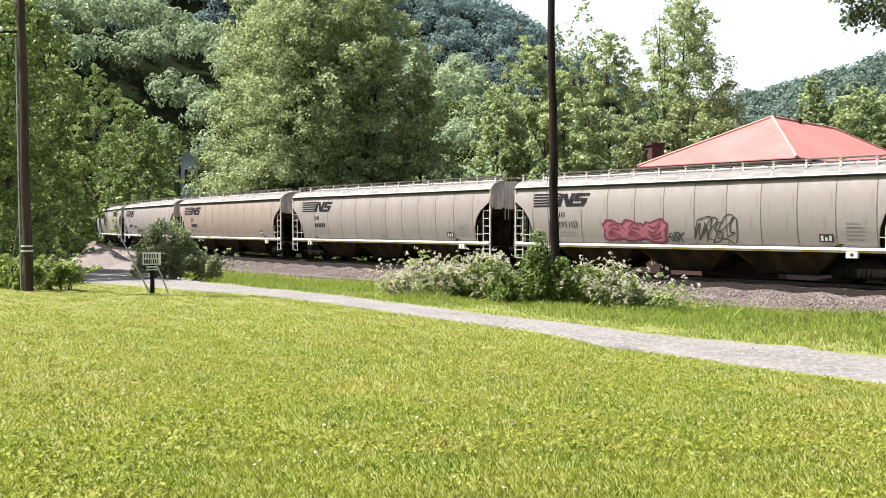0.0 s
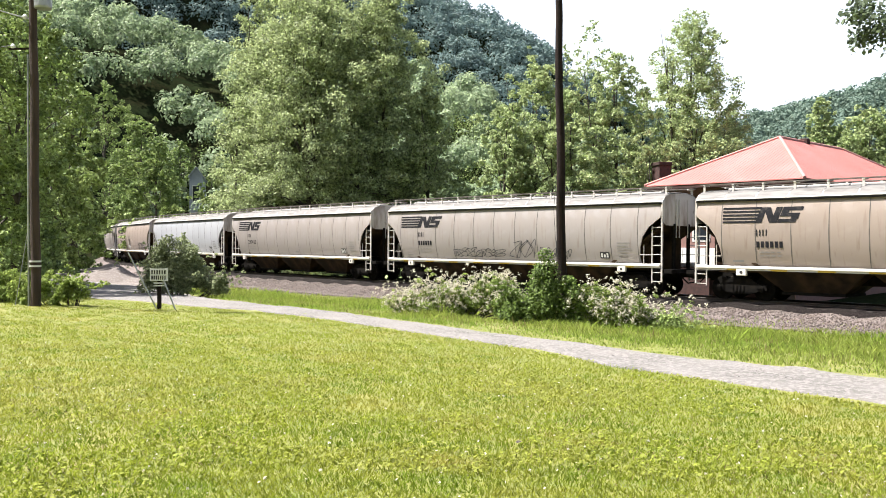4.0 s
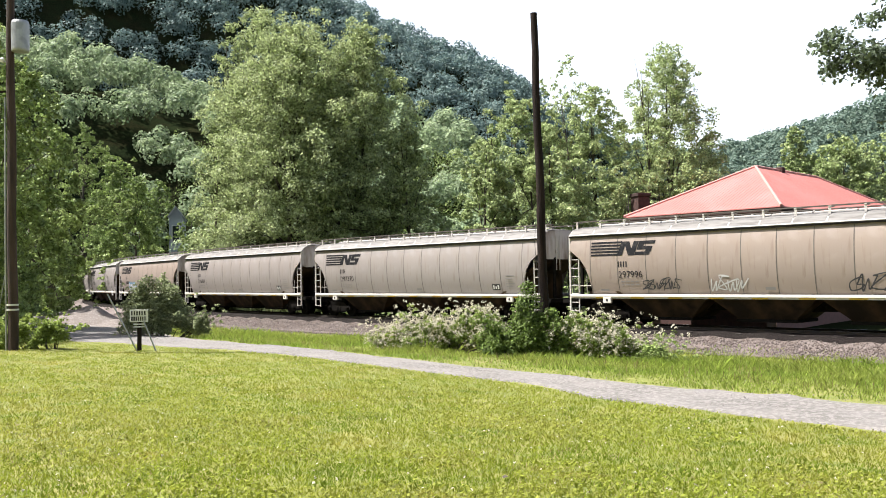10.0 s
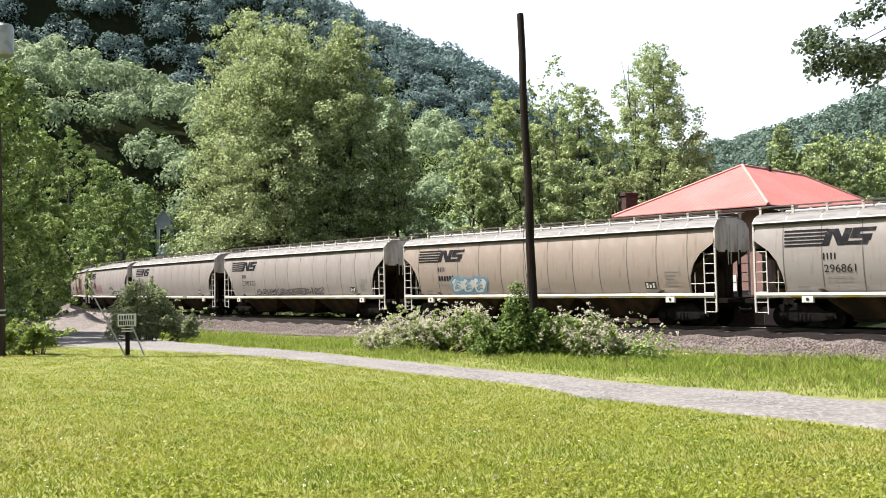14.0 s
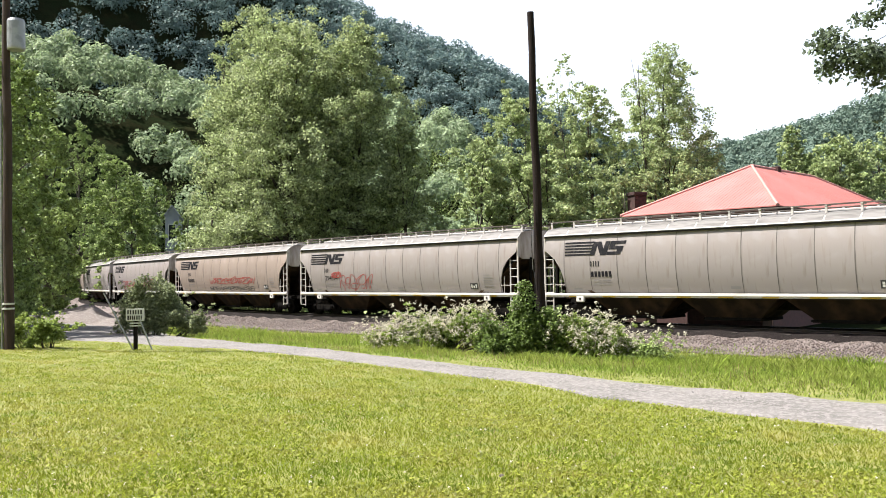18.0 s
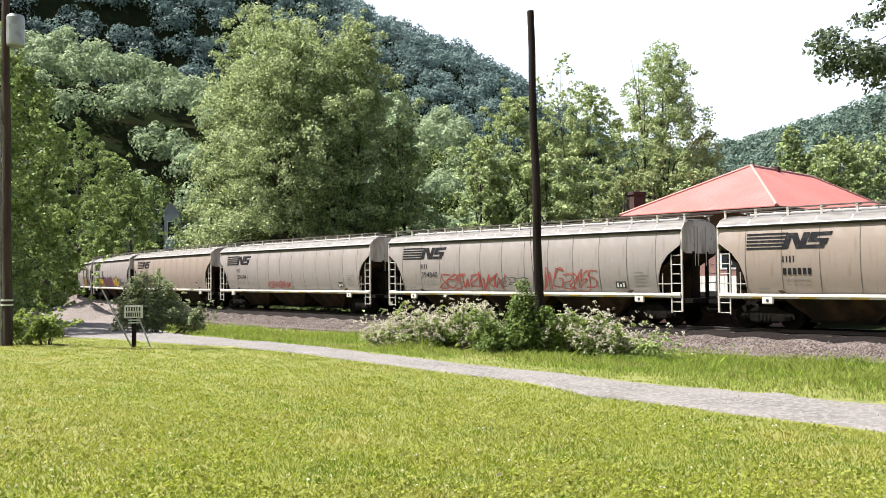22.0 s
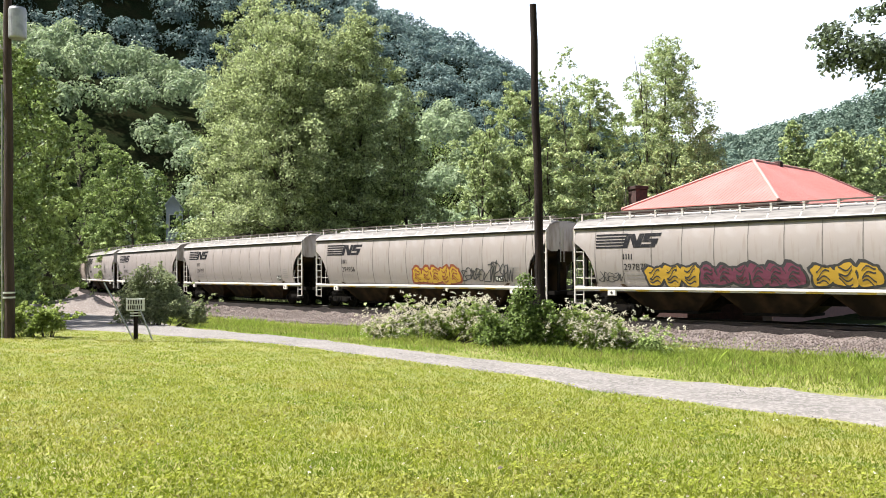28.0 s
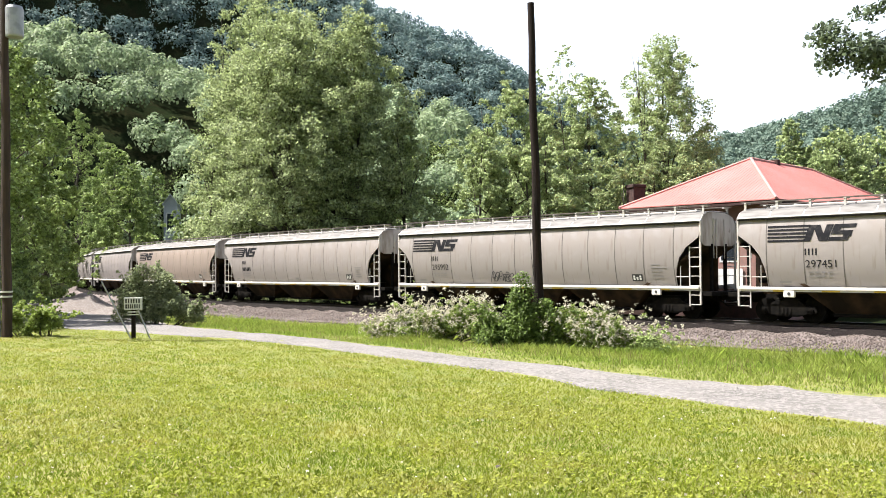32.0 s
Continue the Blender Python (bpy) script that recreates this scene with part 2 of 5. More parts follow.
def raw(name, verts, faces, mat, parent=None, smooth=False):
    """Links a mesh from arrays of corners and of equal-sized faces."""
    me = bpy.data.meshes.new(name)
    v, f = np.asarray(verts, np.float32), np.asarray(faces, np.int32)
    me.vertices.add(len(v))
    me.vertices.foreach_set("co", v.ravel())
    me.loops.add(f.size)
    me.loops.foreach_set("vertex_index", f.ravel())
    me.polygons.add(len(f))
    me.polygons.foreach_set("loop_start", np.arange(len(f), dtype=np.int32) * f.shape[1])
    me.polygons.foreach_set("loop_total", np.full(len(f), f.shape[1], np.int32))
    if smooth:
        me.polygons.foreach_set("use_smooth", np.ones(len(f), bool))
    me.update(calc_edges=True)
    me.materials.append(mat)
    ob = new(name, me)
    ob.parent = parent
    return ob


def box(bm, x0, x1, y0, y1, z0, z1, bevel=0.0):
    r = bmesh.ops.create_cube(bm, size=1.0, matrix=Matrix.LocRotScale(((x0 + x1) / 2, (y0 + y1) / 2, (z0 + z1) / 2), None, (x1 - x0, y1 - y0, z1 - z0)))
    if bevel:
        edges = {e for v in r["verts"] for e in v.link_edges}
        bmesh.ops.bevel(bm, geom=list(edges), offset=bevel, segments=1, affect="EDGES")
    return bm


def rod(bm, a, b, r0, r1=None, n=8):
    """A round bar from a to b."""
    a, b = Vector(a), Vector(b)
    m = Matrix.Translation((a + b) / 2) @ (b - a).to_track_quat("Z", "Y").to_matrix().to_4x4()
    bmesh.ops.create_cone(bm, cap_ends=True, segments=n, radius1=r0, radius2=r0 if r1 is None else r1, depth=(b - a).length, matrix=m)
    return bm


def tube(bm, pts, radii, n=10):
    """One continuous round limb through the points."""
    rings = []
    for k, p in enumerate(pts):
        d = (Vector(pts[min(k + 1, len(pts) - 1)]) - Vector(pts[max(k - 1, 0)])).normalized()
        ref = Vector((1, 0, 0)) if abs(d.x) < 0.85 else Vector((0, 1, 0))
        e0 = (ref - d * ref.dot(d)).normalized()
        e1 = d.cross(e0)
        rings.append([bm.verts.new(Vector(p) + (e0 * math.cos(i / n * math.tau) + e1 * math.sin(i / n * math.tau)) * radii[k]) for i in range(n)])
    for a, b in zip(rings, rings[1:]):
        for i in range(n):
            bm.faces.new((a[i], a[(i + 1) % n], b[(i + 1) % n], b[i]))
    bm.faces.new(rings[0][::-1]), bm.faces.new(rings[-1])
    return bm


def prism(bm, outline, y0, y1):
    """A solid with the given x, z outline from y0 to y1."""
    a = [bm.verts.new((x, y0, z)) for x, z in outline]
    b = [bm.verts.new((x, y1, z)) for x, z in outline]
    bm.faces.new(a), bm.faces.new(b[::-1])
    for i in range(len(outline)):
        j = (i + 1) % len(outline)
        bm.faces.new((a[j], a[i], b[i], b[j]))
    bmesh.ops.recalc_face_normals(bm, faces=bm.faces)
    return bm


def thing(name, label, category, m=None, group="", kind=""):
    ob = tagged(new(name), label, category, group, kind)
    if m is not None:
        ob.matrix_world = m
    return ob

# ---- the track's line ----
# The side of the train that faces the camera runs along this line; s grows towards the camera's right.
LINE_X, LINE_Y, HEADING, BEND_S, BEND = -0.9153, 46.071, -0.77375, 1.97, 0.00443
HALF = 1.60  # from that line to the middle of the track


def side_line(s):
    """A point of the line and its heading at s."""
    st, ds = max(s, BEND_S), max(min(s - BEND_S, 0.0), -330.0)
    rest = min(s - BEND_S + 330.0, 0.0)
    x, y = LINE_X + math.cos(HEADING) * st, LINE_Y + math.sin(HEADING) * st
    a = HEADING + BEND * ds
    x += (math.sin(a) - math.sin(HEADING)) / BEND + rest * math.cos(a)
    y -= (math.cos(a) - math.cos(HEADING)) / BEND - rest * math.sin(a)
    return x, y, a


def track(s, across=0.0, z=0.0):
    """A place by its distance along the track and across it from its middle; across is positive on the far side."""
    x, y, a = side_line(s)
    d = HALF + across
    return Vector((x - math.sin(a) * d, y + math.cos(a) * d, z))


TRACK_S = np.arange(-280, 180, 2.0)
TRACK_PTS = np.array([track(s)[:2] for s in TRACK_S])
TRACK_NEAR = np.array([(track(s, -1) - track(s))[:2] for s in TRACK_S])


def off_track(x, y):
    """Signed distance from the track's middle (positive on the camera's side) and the nearest s, for arrays."""
    p = np.stack([x, y], -1)
    out, best_s = np.empty(len(p)), np.empty(len(p))
    for i in range(0, len(p), 4000):
        q = p[i:i + 4000]
        d2 = ((q[:, None] - TRACK_PTS[None]) ** 2).sum(-1)
        k = d2.argmin(1)
        out[i:i + 4000] = np.sqrt(d2.min(1)) * np.sign(((q - TRACK_PTS[k]) * TRACK_NEAR[k]).sum(-1))
        best_s[i:i + 4000] = TRACK_S[k]
    return out, best_s


def smooth(a, b, v):
    t = np.clip((v - a) / (b - a), 0, 1)
    return t * t * (3 - 2 * t)


def height(x, y):
    """The ground's height for arrays of x and y."""
    x, y = np.asarray(x, float), np.asarray(y, float)
    d, s = off_track(x, y)
    z = np.interp(d, [-40, -9, -4.2, -2.1, 1.35, 2.0, 2.6, 3.7, 8, 12.5, 18.5, 22.5, 34, 60], [-0.3, -0.85, -0.8, -0.2, -0.19, -0.44, -0.60, -0.82, -0.72, -0.32, 0.10, 0.16, 0.52, 0.9])
    r, az = np.hypot(x, y), np.degrees(np.arctan2(x, y))
    # a sunlit spur in front, and the higher ridge behind it
    front = np.interp(az, [-60, -31, -26, -20, -17.5, -14.8, -9, -2.3, 1.8, 3.6, 8, 13, 60], [13, 13.2, 12.8, 12.2, 11.2, 10.3, 9.8, 9.3, 7.9, 6.6, 4.0, 0, 0])
    foot = np.interp(az, [-60, -36, -29, -18, -14, 5, 14, 60], [88, 95, 128, 128, 108, 125, 140, 140])
    up = np.clip((r - foot) / (195 - foot), 0, 1)
    spur = 195 * np.tan(np.radians(front)) * np.sin(up * np.pi / 2) ** 1.15 * (1 - 0.45 * smooth(195, 260, r))
    rise = np.interp(az, [-60, -35, -22, -9.2, -6.7, -4, -1.8, 0.4, 3.4, 5.6, 7.8, 11, 16, 22, 27, 40, 60], [26, 26, 24, 18.3, 16.8, 15.7, 14.8, 14.2, 12.7, 11.5, 9.6, 7.7, 6.6, 7.8, 9.2, 10.8, 10.8])
    far = np.interp(az, [-60, 5, 14, 60], [400, 400, 620, 620])
    near = np.interp(az, [-60, 5, 14, 60], [240, 240, 330, 330])
    up = np.clip((r - near) / (far - near), 0, 1.25)
    hill = far * np.tan(np.radians(rise)) * np.where(up < 1, np.sin(up * np.pi / 2) ** 1.15, 1 - (up - 1) * 0.5)
    hill = np.maximum(hill, spur)
    # unseen hills at the camera's back, added to block low sky light
    behind = np.tan(radians(24.0)) * 190 * np.clip((r - 62) / 190, 0, 1) ** 1.1
    hill = np.where(np.abs(az) < 60, hill, np.where(np.abs(az) > 75, behind, hill + (behind - hill) * np.clip((np.abs(az) - 60) / 15, 0, 1)))
    z = z + hill + 0.35 * np.sin(x * 0.07) * np.cos(y * 0.05) * smooth(70, 120, r)
    return z


def ground_at(x, y):
    return float(height(np.array([x]), np.array([y]))[0])


# The ground is one sheet, finer near the camera.
def ground():
    radii = np.concatenate([np.arange(0.5, 60, 0.5), 60 * 1.035 ** np.arange(0, 118)])
    angles = np.radians(np.concatenate([np.arange(-180, -50, 6.0), np.arange(-50, 50, 0.5), np.arange(50, 180, 6.0)]))
    rr, aa = np.meshgrid(radii, angles, indexing="ij")
    x, y = (rr * np.sin(aa)).ravel(), (rr * np.cos(aa)).ravel()
    z = height(x, y)
    far_off = np.hypot(x, y)
    z = z + np.random.default_rng(3).normal(0, 0.012, len(z)) * (far_off < 60) * np.clip(far_off / 20 - 0.3, 0, 1)
    z = z - 0.12 * (np.abs(off_track(x, y)[0]) < 3.2)
    n, m = len(radii), len(angles)
    i, j = np.meshgrid(np.arange(n - 1), np.arange(m), indexing="ij")
    k = (j + 1) % m
    faces = np.stack([i * m + j, i * m + k, (i + 1) * m + k, (i + 1) * m + j], -1).reshape(-1, 4)
    verts = np.stack([x, y, z], -1)
    verts = np.vstack([verts, [[0, 0, ground_at(0, 0)]]])
    jj = np.arange(m)
    hub = np.full(m, len(verts) - 1)
    faces = np.vstack([faces, np.stack([jj[::2], hub[::2], (jj[::2] + 2) % m, (jj[::2] + 1) % m], -1)])
    ob = raw("ground", verts, faces[:, ::-1], LAWN, smooth=True)
    ob.data.materials.append(SHADED_FLOOR)
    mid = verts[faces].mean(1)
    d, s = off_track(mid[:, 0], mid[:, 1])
    # woods and the far side of the track take the shade-darkened floor
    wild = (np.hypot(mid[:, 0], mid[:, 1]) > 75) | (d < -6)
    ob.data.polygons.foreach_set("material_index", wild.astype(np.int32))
    return tagged(ob, "mown green lawn and meadow ground rising into wooded hills", "ground", kind="structure")


ground()


def strip(name, mat, lines, lift, label, category):
    """A sheet over the ground between two lines of points given edge by edge."""
    a, b = lines
    rows, n = 25, len(a)
    v = []
    for (ax, ay), (bx, by) in zip(a, b):
        for k in range(rows):
            f = k / (rows - 1)
            v.append((ax + (bx - ax) * f, ay + (by - ay) * f))
    v = np.array(v)
    z = height(v[:, 0], v[:, 1]) + lift + np.random.default_rng(5).normal(0, 0.01, len(v))
    edge = (np.arange(len(v)) % rows == 0) | (np.arange(len(v)) % rows == rows - 1)
    z = np.where(edge, z - lift - 0.03, z)
    f = [(i * rows + k, (i + 1) * rows + k, (i + 1) * rows + k + 1, i * rows + k + 1) for i in range(n - 1) for k in range(rows - 1)]
    ob = raw(name, np.column_stack([v, z]), f, mat, smooth=True)
    return tagged(ob, label, category, kind="structure")


# Ballast bed
SB = np.arange(-97, 130, 1.0)
jag = np.random.default_rng(8)
strip("ballast_bed", BALLAST, ([track(s, -4.1 - 0.9 * float(smooth(0, -9, s)) - jag.uniform(0, 0.35))[:2] for s in SB], [track(s, 2.3 + jag.uniform(0, 0.3))[:2] for s in SB]), 0.05, "grey-brown crushed stone ballast under the track", "track bed")

# Dark strip along the rails that stands for the shade below the cars
strip("oily_ballast", SHADE_BED, ([track(s, -1.8)[:2] for s in SB], [track(s, 1.5)[:2] for s in SB]), 0.075, "ballast under the train, coloured dark for its shade", "track bed")

# Drive: from the right foreground past the sign to the stone heaps by the track
DRIVE = [(17.0, 1.5), (11.0, 7.0), (6.1, 12.1), (4.15, 13.9), (1.8, 17.1), (-1.78, 21.6), (-4.2, 25.0), (-7.4, 27.8), (-12.4, 32.6), (-19.0, 43.0), (-26.0, 55.0), (-35.0, 70.0)]
WIDE = [3.4, 3.2, 3.0, 2.3, 1.6, 1.45, 1.9, 2.5, 4.6, 8.0, 6.0, 4.0]


def along(points, step=0.5):
    pts = np.array(points, float)
    t = np.arange(len(pts))
    out = np.concatenate([np.linspace(i, i + 1, max(2, int(np.linalg.norm(pts[i + 1] - pts[i]) / step)), endpoint=False) for i in range(len(pts) - 1)])
    return np.stack([np.interp(out, t, pts[:, 0]), np.interp(out, t, pts[:, 1])], -1), out


mid, tt = along(DRIVE)
for _ in range(6):
    mid[1:-1] = (mid[:-2] + mid[1:-1] * 2 + mid[2:]) / 4
way = np.gradient(mid, axis=0)
way /= np.linalg.norm(way, axis=1)[:, None]
nor = np.stack([-way[:, 1], way[:, 0]], -1)
half = np.interp(tt, np.arange(len(WIDE)), WIDE)[:, None] / 2
ragged = np.convolve(jag.uniform(-0.35, 0.35, len(mid)), np.ones(3) / 3, "same")[:, None]
DRIVE_MID, DRIVE_HALF = mid, half
strip("gravel_drive", GRAVEL, (mid + nor * (half + ragged), mid - nor * (half + ragged[::-1])), 0.03, "pale grey gravel drive along the mown lawn", "drive")


# Rails and ties
def rail(across):
    prof = [(-0.075, -0.17), (0.075, -0.17), (0.02, -0.14), (0.02, -0.045), (0.037, -0.03), (0.037, 0.0), (-0.037, 0.0), (-0.037, -0.03), (-0.02, -0.045), (-0.02, -0.14)]
    v, f, n = [], [], len(prof)
    steps = np.arange(-98, 130, 2.0)
    for s in steps:
        for a, z in prof:
            v.append(track(s, across + a, z))
    for i in range(len(steps) - 1):
        for k in range(n):
            q = (k + 1) % n
            f.append((i * n + k, i * n + q, (i + 1) * n + q, (i + 1) * n + k))
    ob = raw("rail", v, f, STEEL)
    ob.data.materials.append(RAIL_TOP)
    ob.data.polygons.foreach_set("material_index", np.array([1 if k % n == 5 else 0 for k in range(len(f))], np.int32))
    return tagged(ob, "worn steel rail with a polished head on timber ties", "rail", kind="structure")


rail(-0.755), rail(0.755)

# ---- trees ----
def leaves(rng, centres, radii, count, size, flat=0.55, scale=None, out=0.45, sunny=0.45, skin=0.05):
    """Corners and faces of small leaf sprays spread over the skins of many clumps."""
    w = radii[:, 0] * radii[:, 2]
    if scale is not None:
        w = w / scale ** 1.6
    pick = rng.choice(len(centres), count, p=w / w.sum())
    d = rng.normal(size=(count, 3))
    d /= np.linalg.norm(d, axis=1)[:, None]
    d[:, 2] = np.where(d[:, 2] < -0.55, -d[:, 2], d[:, 2])
    r = rng.uniform(skin, 1.0, (count, 1)) ** 0.45 * 1.08
    p = centres[pick] + d * radii[pick] * r
    nrm = out * d + rng.normal(scale=flat, size=(count, 3)) + np.array(SUN) * sunny + np.array([0, 0, 0.15])
    nrm /= np.linalg.norm(nrm, axis=1)[:, None]
    t = np.cross(nrm, rng.normal(size=(count, 3)))
    t /= np.linalg.norm(t, axis=1)[:, None]
    b = np.cross(nrm, t)
    s = size * rng.uniform(0.6, 1.35, (count, 1))
    if scale is not None:
        s = s * scale[pick][:, None]
    q = np.stack([p + t * s, p + b * s * 0.62, p - t * s * rng.uniform(0.6, 1.0, (count, 1)), p - b * s * 0.62], 1)
    return q.reshape(-1, 3), np.arange(count * 4).reshape(-1, 4)


def clumps(rng, h, low, spread, n, lean=0.0, shape="oval", size=1.0):
    """A crown of height h that starts at low and spreads so far: the middles of its n boughs, then the middles and radii of
    the small leaf clumps that each bough carries."""
    u = np.sort((np.arange(n) + rng.uniform(0, 1, n)) / n) ** 0.9
    z = low + (h - low) * u * 0.97
    if shape == "oval":
        prof = np.sin(np.clip(0.16 + u * 0.84, 0, 1) * np.pi) ** 0.7
    else:
        prof = np.clip(1.0 - u ** 2.8, 0.0, 1) ** 0.62
    a = np.arange(n) * 2.39996 + rng.uniform(-0.5, 0.5, n)
    rr = spread * prof * np.sqrt(rng.uniform(0.08, 0.85, n))
    c = np.stack([rr * np.cos(a) + lean * u * h, rr * np.sin(a), z], -1)
    k = size * spread * rng.uniform(0.17, 0.28, n) * (0.5 + 0.5 * prof)
    per = 16
    cc = np.repeat(c, per, 0) + rng.normal(size=(n * per, 3)) * np.repeat(np.stack([k, k, k * 1.2], -1), per, 0) * 0.7
    cc[:, 2] = np.maximum(cc[:, 2], low * 0.5 + 0.2)
    kk = np.repeat(k, per) * rng.uniform(0.24, 0.55, n * per)
    return c, cc, np.stack([kk, kk, kk * rng.uniform(0.7, 1.0, n * per)], -1)


def limbs(h, r, rng, targets, fork=0.3):
    """A tapered, bent trunk and the limbs that reach from it into the crown."""
    pts = [Vector((0, 0, -0.3))]
    for k in range(1, 6):
        pts.append(Vector((rng.normal(0, 0.012) * h, rng.normal(0, 0.012) * h, h * 0.88 * k / 5)))
    out = [("trunk", tube(bmesh.new(), pts, [r * (1 - 0.17 * k) for k in range(6)], 10))]
    for c in targets:
        f = min(0.95, max(fork, (c[2] / h) * 0.72))
        k = min(4, int(f * 5 / 0.88))
        base = pts[k].lerp(pts[k + 1], 0.5)
        midp = base.lerp(Vector(c), 0.55) + Vector((0, 0, 0.06 * h * rng.uniform(0, 1)))
        rr = r * (1 - f) * 0.42 + 0.012
        out.append(("limb", tube(bmesh.new(), [base, midp, Vector(c)], [rr, rr * 0.6, rr * 0.2], 6)))
    return out


def tree(name, x, y, h, low, spread, leaf, count, label, category="tree", seed=1, leaf_size=0.16, n=60, shape="oval", r=None, lean=0.0, size=1.0, group="", stems=1):
    rng = np.random.default_rng(seed)
    ob = thing(name, label, category, pose(x, y, ground_at(x, y)), group)
    boughs, c, k = clumps(rng, h, low, spread, n, lean, shape, size)
    for i in range(stems):
        for piece, bm in limbs(h * (1 - 0.08 * i), (r or h * 0.014) / (1 + 0.2 * (stems - 1)), rng, boughs[i::2 * stems]):
            if i:
                a = i / stems * math.tau
                bm.transform(Matrix.Translation((math.cos(a) * 0.7, math.sin(a) * 0.7, 0)) @ Matrix.Rotation(0.09, 4, (-math.sin(a), math.cos(a), 0)))
            part(piece, bm, BARK, ob)
    v, f = leaves(rng, c, k, count, leaf_size, 0.75, None, 0.5, 0.3)
    raw("crown", v, f, leaf, ob)
    return ob


def px_place(u, depth):
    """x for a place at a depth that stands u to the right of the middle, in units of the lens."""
    return (u - 784) / 1538.7 * depth



